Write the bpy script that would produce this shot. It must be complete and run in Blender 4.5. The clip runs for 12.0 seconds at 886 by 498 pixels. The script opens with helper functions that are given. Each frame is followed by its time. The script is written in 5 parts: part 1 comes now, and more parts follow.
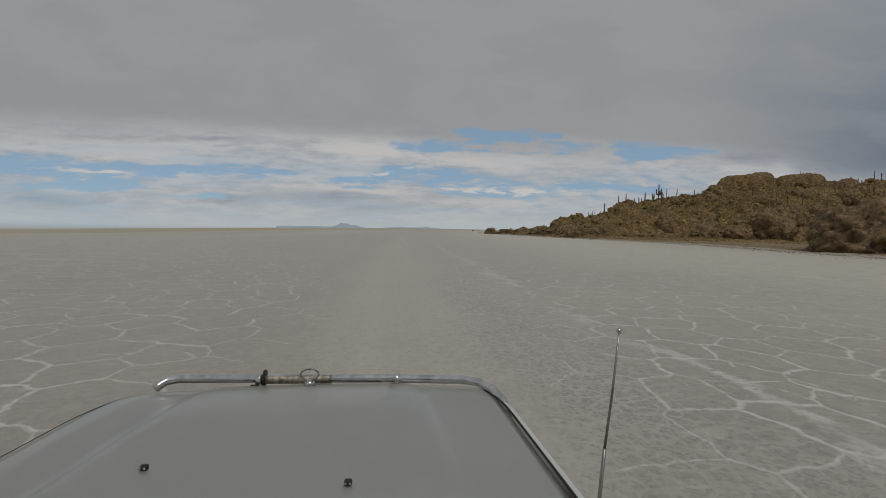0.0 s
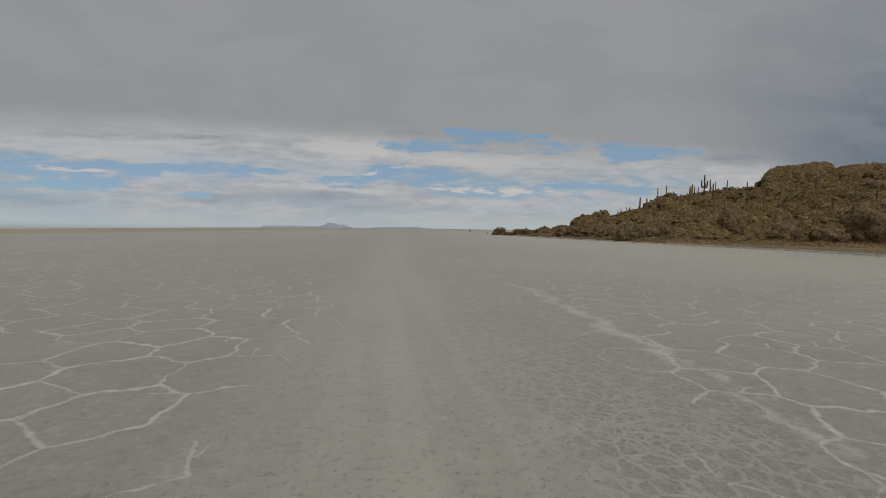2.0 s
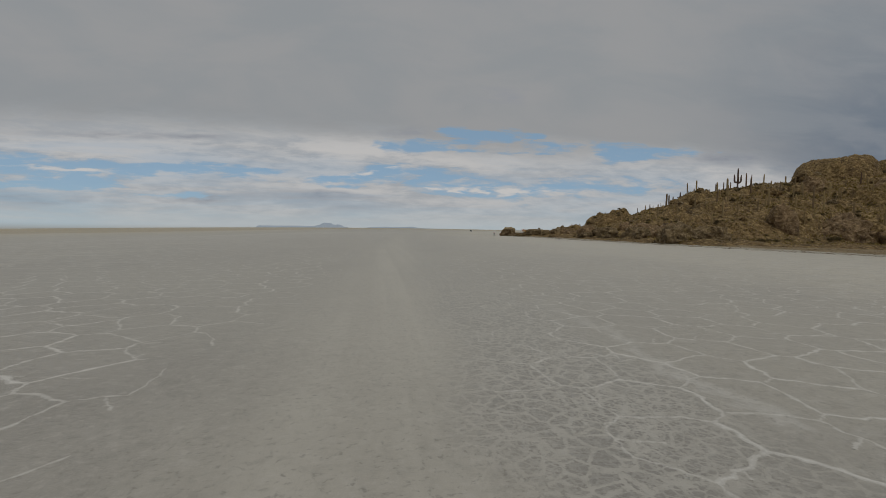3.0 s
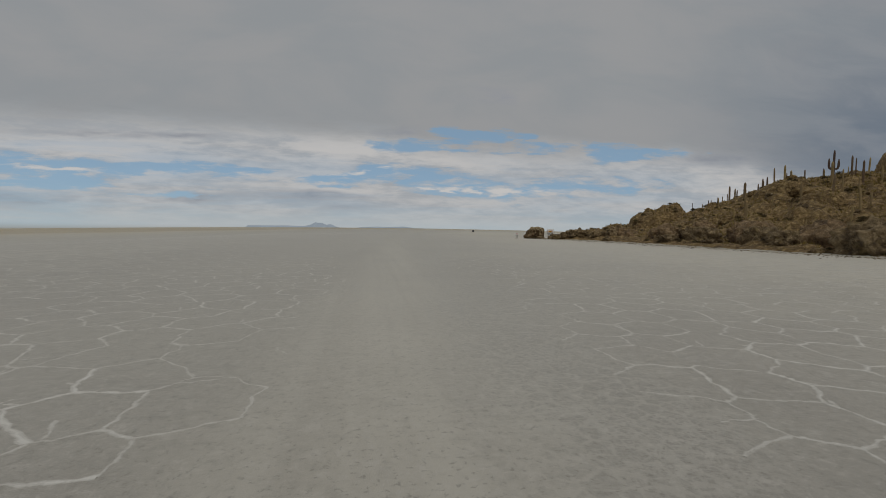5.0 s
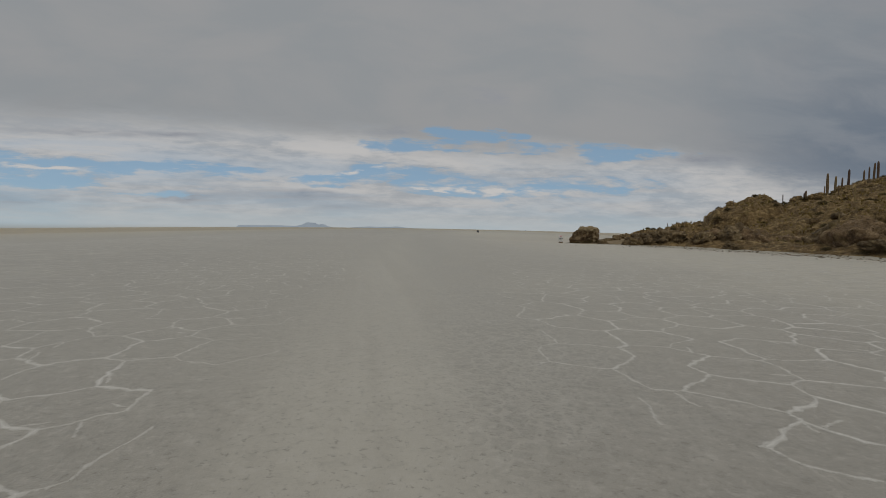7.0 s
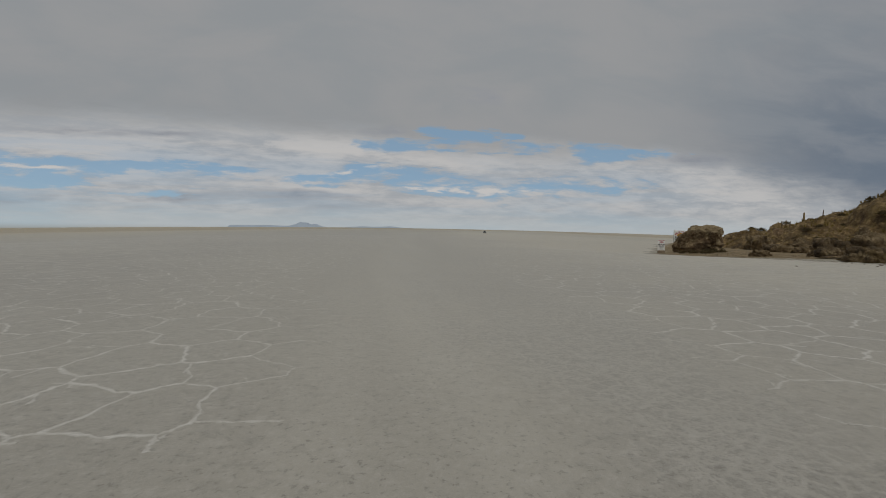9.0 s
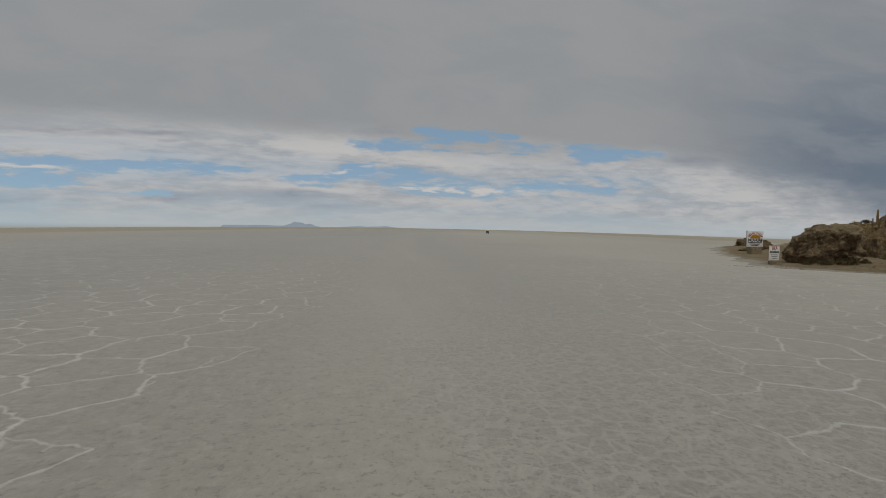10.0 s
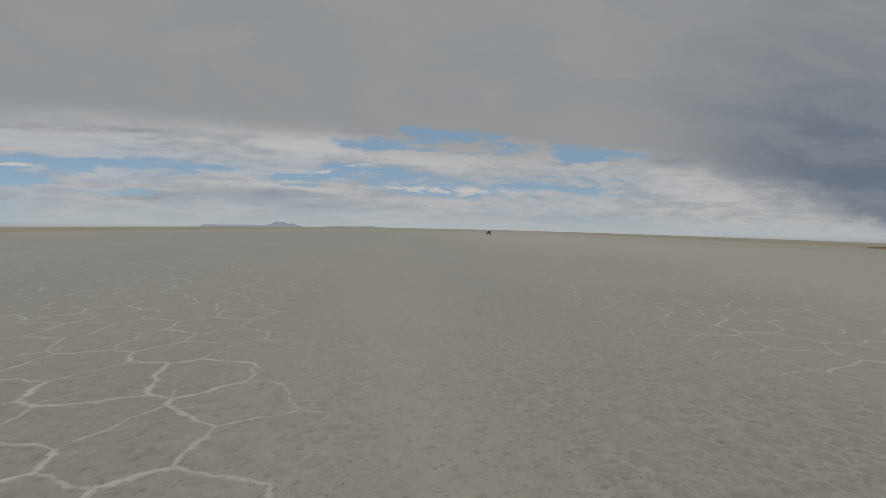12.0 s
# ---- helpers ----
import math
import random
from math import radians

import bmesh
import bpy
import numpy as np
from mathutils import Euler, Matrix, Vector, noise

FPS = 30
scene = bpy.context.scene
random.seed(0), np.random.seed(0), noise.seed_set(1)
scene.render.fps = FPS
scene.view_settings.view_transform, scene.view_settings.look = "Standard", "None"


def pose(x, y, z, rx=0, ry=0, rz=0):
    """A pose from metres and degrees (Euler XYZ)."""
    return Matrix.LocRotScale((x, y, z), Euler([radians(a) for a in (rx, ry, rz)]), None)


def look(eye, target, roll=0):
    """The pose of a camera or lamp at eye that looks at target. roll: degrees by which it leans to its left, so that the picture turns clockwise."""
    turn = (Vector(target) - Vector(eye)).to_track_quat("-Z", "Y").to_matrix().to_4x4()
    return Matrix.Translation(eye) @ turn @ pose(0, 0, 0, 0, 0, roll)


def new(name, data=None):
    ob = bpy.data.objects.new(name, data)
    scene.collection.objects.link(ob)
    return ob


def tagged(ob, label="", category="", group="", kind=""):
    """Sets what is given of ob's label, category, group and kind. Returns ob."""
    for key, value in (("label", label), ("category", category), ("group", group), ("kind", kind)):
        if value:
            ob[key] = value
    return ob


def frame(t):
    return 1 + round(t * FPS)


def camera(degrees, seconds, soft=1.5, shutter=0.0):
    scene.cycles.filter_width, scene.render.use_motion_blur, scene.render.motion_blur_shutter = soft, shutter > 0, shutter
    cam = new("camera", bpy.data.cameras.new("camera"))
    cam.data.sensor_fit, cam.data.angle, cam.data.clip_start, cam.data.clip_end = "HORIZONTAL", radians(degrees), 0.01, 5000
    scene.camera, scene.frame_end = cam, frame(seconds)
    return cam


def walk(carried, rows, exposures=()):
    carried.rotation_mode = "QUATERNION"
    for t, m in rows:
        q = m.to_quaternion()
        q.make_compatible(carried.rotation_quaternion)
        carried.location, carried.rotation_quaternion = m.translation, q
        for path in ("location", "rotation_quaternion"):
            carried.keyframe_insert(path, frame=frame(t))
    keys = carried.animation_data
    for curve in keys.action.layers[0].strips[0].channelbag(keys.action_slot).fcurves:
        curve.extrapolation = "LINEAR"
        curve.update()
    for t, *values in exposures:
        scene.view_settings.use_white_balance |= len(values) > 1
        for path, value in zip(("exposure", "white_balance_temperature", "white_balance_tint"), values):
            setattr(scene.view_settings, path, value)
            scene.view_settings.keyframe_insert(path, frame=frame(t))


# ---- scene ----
cam = camera(90.0, 12.0, soft=0.9)
# seconds, metres across and along the track, heading
ROWS = [
    (0.0, 0.00, 0.00, -6.75),
    (0.5, 0.04, 10.16, -7.20),
    (1.0, 0.16, 20.21, -7.60),
    (1.5, 0.33, 30.16, -7.94),
    (2.0, 0.56, 40.00, -8.24),
    (2.5, 0.84, 49.73, -8.51),
    (3.0, 1.16, 59.36, -8.76),
    (3.5, 1.51, 68.88, -9.01),
    (4.0, 1.91, 78.29, -9.26),
    (4.5, 2.33, 87.60, -9.50),
    (5.0, 2.80, 96.80, -9.74),
    (5.5, 3.29, 105.89, -9.97),
    (6.0, 3.81, 114.88, -10.19),
    (6.5, 4.36, 123.76, -10.39),
    (7.0, 4.93, 132.53, -10.58),
    (7.5, 5.53, 141.19, -10.76),
    (8.0, 6.14, 149.75, -10.94),
    (8.5, 6.77, 158.20, -11.14),
    (9.0, 7.43, 166.54, -11.37),
    (9.5, 8.12, 174.78, -11.64),
    (10.0, 8.84, 182.91, -11.99),
    (10.5, 9.60, 190.92, -12.41),
    (11.0, 10.42, 198.83, -12.89),
    (11.5, 11.29, 206.62, -13.42),
    (12.0, 12.23, 214.31, -13.93),
]
walk(cam, [(t, pose(x, y, 1.88, 90 - 2.63, 0, yaw) @ pose(0, 0, 0, 0, 0, 1.07)) for t, x, y, yaw in ROWS])

# ---- world, sun, exposure ----
world = bpy.data.worlds.new("overcast_sky")
scene.world = world
world.use_nodes = True
wn, wl = world.node_tree.nodes, world.node_tree.links
wn.clear()


def wnode(kind, **values):
    n = wn.new(kind)
    for k, v in values.items():
        if k in n.inputs:
            n.inputs[k].default_value = v
    return n


def wmath(op, a, b=None, c=None, clamp=False):
    n = wn.new("ShaderNodeMath")
    n.operation, n.use_clamp = op, clamp
    for i, v in enumerate((a, b, c)):
        if v is None:
            continue
        if isinstance(v, (int, float)):
            n.inputs[i].default_value = v
        else:
            wl.new(v, n.inputs[i])
    return n.outputs[0]


def wstep(v, lo, hi):
    n = wn.new("ShaderNodeMapRange")
    n.interpolation_type = "SMOOTHSTEP"
    wl.new(v, n.inputs["Value"])
    n.inputs["From Min"].default_value, n.inputs["From Max"].default_value = lo, hi
    return n.outputs[0]


def wmix(f, a, b):
    n = wn.new("ShaderNodeMix")
    n.data_type = "RGBA"
    for i, v in ((0, f), (6, a), (7, b)):
        if isinstance(v, (int, float)):
            n.inputs[i].default_value = v
        elif isinstance(v, tuple):
            n.inputs[i].default_value = (*v, 1)
        else:
            wl.new(v, n.inputs[i])
    return n.outputs[2]


SUN_ELEVATION, SUN_AZIMUTH = radians(60), radians(165)      # azimuth clockwise from +y
way = wn.new("ShaderNodeTexCoord").outputs["Generated"]
sep = wn.new("ShaderNodeSeparateXYZ")
wl.new(way, sep.inputs[0])
dx, dy, dz = sep.outputs

sky = wn.new("ShaderNodeTexSky")
sky.sky_type, sky.sun_disc = "NISHITA", False
sky.sun_elevation, sky.sun_rotation, sky.altitude = SUN_ELEVATION, SUN_AZIMUTH, 3600
sky_dim = wn.new("ShaderNodeVectorMath")
sky_dim.operation = "SCALE"
wl.new(sky.outputs[0], sky_dim.inputs[0])
sky_dim.inputs[3].default_value = 0.075

# the cloud is drawn over slopes: how far to the right and how far up a way leads for each metre ahead
side = wmath("DIVIDE", dx, wmath("MAXIMUM", dy, 0.05))
rise = wmath("DIVIDE", dz, wmath("MAXIMUM", dy, 0.05))
ahead = wstep(dy, 0.1, 0.3)
slope = wn.new("ShaderNodeCombineXYZ")
wl.new(side, slope.inputs[0])
wl.new(rise, slope.inputs[1])


def wfield(sx, sy, detail, rough, offset, warp=0.0, out="Fac"):
    """Noise over the slopes, drawn out sideways."""
    m = wn.new("ShaderNodeMapping")
    m.inputs["Location"].default_value = offset
    m.inputs["Rotation"].default_value = (0, 0, radians(-2))
    m.inputs["Scale"].default_value = (sx, sy, 1)
    wl.new(slope.outputs[0], m.inputs["Vector"])
    n = wnode("ShaderNodeTexNoise", Scale=1.0, Detail=detail, Roughness=rough, Distortion=warp)
    wl.new(m.outputs[0], n.inputs["Vector"])
    return n.outputs[out]


def wshift(v, noise_colour, amount):
    c = wn.new("ShaderNodeVectorMath")
    c.operation = "SUBTRACT"
    wl.new(noise_colour, c.inputs[0])
    c.inputs[1].default_value = (0.5, 0.5, 0.5)
    n = wn.new("ShaderNodeVectorMath")
    n.operation = "MULTIPLY_ADD"
    wl.new(c.outputs[0], n.inputs[0])
    n.inputs[1].default_value = amount
    wl.new(v, n.inputs[2])
    return n.outputs[0]


bent = wshift(slope.outputs[0], wfield(4.0, 16.0, 4, 0.55, (3.1, 1.7, 0), out="Color"), (0.52, 0.055, 0))
bent = wshift(bent, wfield(17.0, 75.0, 4, 0.6, (8.3, 2.4, 0), out="Color"), (0.13, 0.018, 0))


def wpatches(rows, spread=1.55):
    """The strongest of several oval patches: slope right, slope up, half width, half height, strength."""
    total = None
    for cx, cz, w, h, amount in rows:
        m = wn.new("ShaderNodeMapping")
        m.vector_type = "TEXTURE"
        m.inputs["Location"].default_value = (cx, cz, 0)
        m.inputs["Rotation"].default_value = (0, 0, radians(2))
        m.inputs["Scale"].default_value = (w * spread, h * spread * 1.15, 1)
        wl.new(bent, m.inputs["Vector"])
        g = wn.new("ShaderNodeTexGradient")
        g.gradient_type = "SPHERICAL"
        wl.new(m.outputs[0], g.inputs[0])
        v = wmath("MULTIPLY", g.outputs["Fac"], amount)
        total = v if total is None else wmath("MAXIMUM", total, v)
    return wmath("MULTIPLY", total, ahead)


BLUE = ((-0.760, 0.108, 0.067, 0.0114, 0.9), (-0.612, 0.115, 0.113, 0.007, 0.75), (-0.422, 0.116, 0.099, 0.0138, 0.95), (-0.613, 0.086, 0.081, 0.0139, 0.95), (-0.391, 0.066, 0.063, 0.0048, 0.6), (-0.127, 0.111, 0.085, 0.0117, 0.95),
        (0.028, 0.121, 0.094, 0.0115, 0.85), (0.162, 0.111, 0.039, 0.0089, 0.7), (0.231, 0.2156, 0.049, 0.0115, 1.0), (0.144, 0.187, 0.055, 0.0104, 0.9), (0.318, 0.222, 0.047, 0.0064, 0.55), (0.369, 0.194, 0.058, 0.0078, 0.6),
        (0.606, 0.189, 0.075, 0.0153, 0.95), (0.748, 0.202, 0.066, 0.0118, 0.5), (0.234, 0.095, 0.073, 0.0148, 0.6), (0.410, 0.094, 0.103, 0.0158, 0.62), (0.315, 0.070, 0.101, 0.0124, 0.45), (0.592, 0.108, 0.079, 0.0181, 0.5))
LIGHT = ((-0.552, 0.152, 0.218, 0.022, 0.6), (-0.340, 0.112, 0.265, 0.03, 0.35), (-0.017, 0.173, 0.149, 0.0236, 0.9), (0.273, 0.160, 0.140, 0.0206, 0.75), (-0.065, 0.086, 0.173, 0.0143, 0.55), (0.406, 0.2075, 0.171, 0.0143, 0.6), (0.95, 0.135, 0.30, 0.05, 0.4))
PUFFS = ((-0.047, 0.1213, 0.043, 0.0043, 0.8), (0.084, 0.1288, 0.051, 0.0038, 0.6), (0.208, 0.0887, 0.022, 0.0045, 1.0), (0.332, 0.0877, 0.057, 0.0048, 1.0), (-0.618, 0.1024, 0.107, 0.0040, 0.85))
DARK = ((-0.385, 0.182, 0.125, 0.0083, 0.55), (-0.579, 0.183, 0.146, 0.0058, 0.35), (-0.334, 0.0606, 0.075, 0.006, 0.7), (-0.139, 0.0634, 0.121, 0.0148, 0.6), (-0.704, 0.0437, 0.084, 0.0138, 0.6), (-0.053, 0.0345, 0.112, 0.0113, 0.45), (0.242, 0.30, 0.072, 0.0158, 0.4), (0.064, 0.2134, 0.069, 0.0125, 0.4), (0.88, 0.185, 0.14, 0.02, 0.55))

streaks = wfield(3.4, 22.0, 7, 0.60, (5.0, 1.1, 0), 0.25)
wisps = wfield(12.0, 58.0, 6, 0.62, (1.4, 7.2, 0), 0.35)
floss = wfield(26.0, 120.0, 5, 0.62, (3.7, 9.4, 0), 0.4)
blotches = wfield(2.6, 6.5, 6, 0.55, (7.7, 2.1, 0), 0.4)
low = wmath("ADD", 0.5, wmath("ADD", wmath("MULTIPLY", wmath("SUBTRACT", streaks, 0.5), 1.5), wmath("ADD", wmath("MULTIPLY", wmath("SUBTRACT", wisps, 0.5), 1.4), wmath("MULTIPLY", wmath("SUBTRACT", floss, 0.5), 0.55))))
bright = wmix(wstep(low, 0.15, 0.85), (0.340, 0.358, 0.380), (0.455, 0.455, 0.456))
bright = wmix(wstep(wmath("ADD", wpatches(LIGHT), wmath("MULTIPLY", wmath("SUBTRACT", low, 0.5), 0.5)), 0.05, 0.6), bright, (0.488, 0.480, 0.474))
grey = wmix(wstep(blotches, 0.36, 0.64), (0.268, 0.283, 0.296), (0.298, 0.302, 0.308))
brim = wmath("ADD", wmath("ADD", rise, wmath("MULTIPLY", wmath("SUBTRACT", blotches, 0.5), 0.10)), wmath("MULTIPLY", wmath("SUBTRACT", streaks, 0.5), 0.05))
deck = wstep(wmath("ADD", brim, wmath("MULTIPLY", wmath("SUBTRACT", wisps, 0.5), 0.05)), 0.155, 0.236)
cloud = wmix(deck, bright, grey)
shade = wmath("MULTIPLY", wpatches(DARK), wmath("ADD", 0.25, low))
cloud = wmix(wstep(shade, 0.0, 0.55), cloud, (0.262, 0.275, 0.305))
# a heavier bank of cloud to the right, its foot falling away to the right
foot = wmath("SUBTRACT", wmath("SUBTRACT", 0.172, wmath("MULTIPLY", wmath("SUBTRACT", side, 0.85), 0.205)), wmath("MULTIPLY", wmath("SUBTRACT", wfield(3.0, 9.0, 6, 0.6, (2.2, 4.4, 0)), 0.5), 0.16))
over = wmath("SUBTRACT", rise, foot)
bank = wmath("MULTIPLY", wmath("MULTIPLY", wstep(over, -0.02, 0.075), wstep(side, 0.55, 1.45)), wmath("MULTIPLY", ahead, wmath("SUBTRACT", 1.0, wmath("MULTIPLY", wstep(rise, 0.20, 0.62), 0.62))))
cloud = wmix(wmath("MULTIPLY", bank, 0.92), cloud, wmix(wstep(wfield(3.0, 12.0, 6, 0.58, (6.2, 0.4, 0), 0.4), 0.36, 0.66), (0.120, 0.155, 0.203), (0.182, 0.208, 0.245)))
# pale haze along the horizon
cloud = wmix(wmath("MULTIPLY", wmath("SUBTRACT", 1.0, wstep(rise, 0.0, 0.055)), 0.75), cloud, (0.412, 0.455, 0.475))
gaps = wpatches(BLUE, 1.95)
gaps = wmath("MULTIPLY", wstep(wmath("ADD", gaps, wmath("MULTIPLY", wmath("SUBTRACT", 0.48, low), 0.85)), 0.06, 0.62), wstep(gaps, 0.0, 0.12))
sky_pale = wmix(0.72, sky_dim.outputs[0], (0.222, 0.350, 0.470))
# thin cloud lets the blue through between the openings
thin = wmath("MULTIPLY", wstep(wfield(2.2, 26.0, 7, 0.62, (9.1, 3.3, 0), 0.3), 0.62, 0.36), wmath("MULTIPLY", wstep(rise, 0.20, 0.12), wstep(side, 1.1, 0.6)))
total = wmix(wmath("MAXIMUM", wmath("MULTIPLY", gaps, 0.92), wmath("MULTIPLY", thin, wmath("ADD", 0.28, wmath("MULTIPLY", wstep(side, -0.2, -0.7), 0.24)))), cloud, sky_pale)
puffs = wpatches(PUFFS)
total = wmix(wmath("MULTIPLY", wstep(wmath("ADD", puffs, wmath("MULTIPLY", wmath("SUBTRACT", wisps, 0.5), 0.9)), 0.10, 0.75), wstep(puffs, 0.0, 0.18)), total, (0.52, 0.512, 0.505))
# below the horizon the same pale salt goes on
total = wmix(wstep(dz, -0.02, 0.0), (0.25, 0.24, 0.21), total)
back = wnode("ShaderNodeBackground", Strength=1.0)
wl.new(total, back.inputs["Color"])
wl.new(back.outputs[0], wn.new("ShaderNodeOutputWorld").inputs[0])

sun = new("sun", bpy.data.lights.new("sun", "SUN"))
sun.data.energy, sun.data.angle, sun.data.color = 0.9, radians(14), (0.972, 0.955, 0.885)
toward = Vector((math.sin(SUN_AZIMUTH) * math.cos(SUN_ELEVATION), math.cos(SUN_AZIMUTH) * math.cos(SUN_ELEVATION), math.sin(SUN_ELEVATION)))
sun.matrix_world = look(toward * 50, (0, 0, 0))


# ---- materials ----
class Mat:
    """A small builder for node materials."""

    def __init__(self, name, rough=0.8, metal=0.0, coat=0.0):
        self.m = bpy.data.materials.new(name)
        self.m.use_nodes = True
        self.t = self.m.node_tree
        self.b = self.t.nodes["Principled BSDF"]
        self.b.inputs["Roughness"].default_value = rough
        self.b.inputs["Metallic"].default_value = metal
        self.b.inputs["Coat Weight"].default_value = coat
        self.pos = self.t.nodes.new("ShaderNodeTexCoord").outputs["Object"]

    def put(self, socket, v):
        if isinstance(v, (int, float)):
            socket.default_value = v
        elif isinstance(v, tuple):
            socket.default_value = (*v, 1) if len(v) == 3 and socket.type == "RGBA" else v
        else:
            self.t.links.new(v, socket)

    def math(self, op, a, b=None, clamp=False):
        n = self.t.nodes.new("ShaderNodeMath")
        n.operation, n.use_clamp = op, clamp
        self.put(n.inputs[0], a)
        if b is not None:
            self.put(n.inputs[1], b)
        return n.outputs[0]

    def step(self, v, lo, hi, smooth=True):
        n = self.t.nodes.new("ShaderNodeMapRange")
        n.interpolation_type = "SMOOTHSTEP" if smooth else "LINEAR"
        self.put(n.inputs["Value"], v)
        n.inputs["From Min"].default_value, n.inputs["From Max"].default_value = lo, hi
        return n.outputs[0]

    def mix(self, f, a, b):
        n = self.t.nodes.new("ShaderNodeMix")
        n.data_type = "RGBA"
        for i, v in ((0, f), (6, a), (7, b)):
            self.put(n.inputs[i], v)
        return n.outputs[2]

    def scaled(self, s, vec=None):
        n = self.t.nodes.new("ShaderNodeMapping")
        n.inputs["Scale"].default_value = s
        self.put(n.inputs["Vector"], vec or self.pos)
        return n.outputs[0]

    def noise(self, scale, detail=4, rough=0.55, vec=None, warp=0.0, out="Fac"):
        n = self.t.nodes.new("ShaderNodeTexNoise")
        n.inputs["Scale"].default_value, n.inputs["Detail"].default_value = scale, detail
        n.inputs["Roughness"].default_value, n.inputs["Distortion"].default_value = rough, warp
        self.put(n.inputs["Vector"], vec or self.pos)
        return n.outputs[out]

    def cells(self, scale, feature="DISTANCE_TO_EDGE", vec=None, out="Distance"):
        n = self.t.nodes.new("ShaderNodeTexVoronoi")
        n.feature = feature
        n.inputs["Scale"].default_value = scale
        self.put(n.inputs["Vector"], vec or self.pos)
        return n.outputs[out]

    def bent(self, amount, scale, vec=None):
        """Coordinates pushed about by noise, so that cell edges wander."""
        v = vec or self.pos
        n = self.t.nodes.new("ShaderNodeVectorMath")
        n.operation = "MULTIPLY_ADD"
        s = self.t.nodes.new("ShaderNodeVectorMath")
        s.operation = "SUBTRACT"
        self.put(s.inputs[0], self.noise(scale, 4, 0.6, v, out="Color"))
        s.inputs[1].default_value = (0.5, 0.5, 0.5)
        self.put(n.inputs[0], s.outputs[0])
        n.inputs[1].default_value = (amount, amount, 0)
        self.put(n.inputs[2], v)
        return n.outputs[0]

    def axes(self):
        n = self.t.nodes.new("ShaderNodeSeparateXYZ")
        self.put(n.inputs[0], self.pos)
        return n.outputs

    def colour(self, v):
        self.put(self.b.inputs["Base Color"], v)
        return self

    def rough(self, v):
        self.put(self.b.inputs["Roughness"], v)
        return self

    def bump(self, h, strength=0.4, distance=0.05):
        n = self.t.nodes.new("ShaderNodeBump")
        n.inputs["Strength"].default_value, n.inputs["Distance"].default_value = strength, distance
        self.put(n.inputs["Height"], h)
        self.put(self.b.inputs["Normal"], n.outputs[0])
        return self


def track_offset(k):
    """Distance across the worn track: its middle bends slowly to the right."""
    ax = k.axes()
    bend = k.math("MULTIPLY", k.math("POWER", k.math("MAXIMUM", ax[1], 0.0), 2.0), 0.000266)
    return k.math("SUBTRACT", k.math("SUBTRACT", ax[0], bend), 0.35), ax


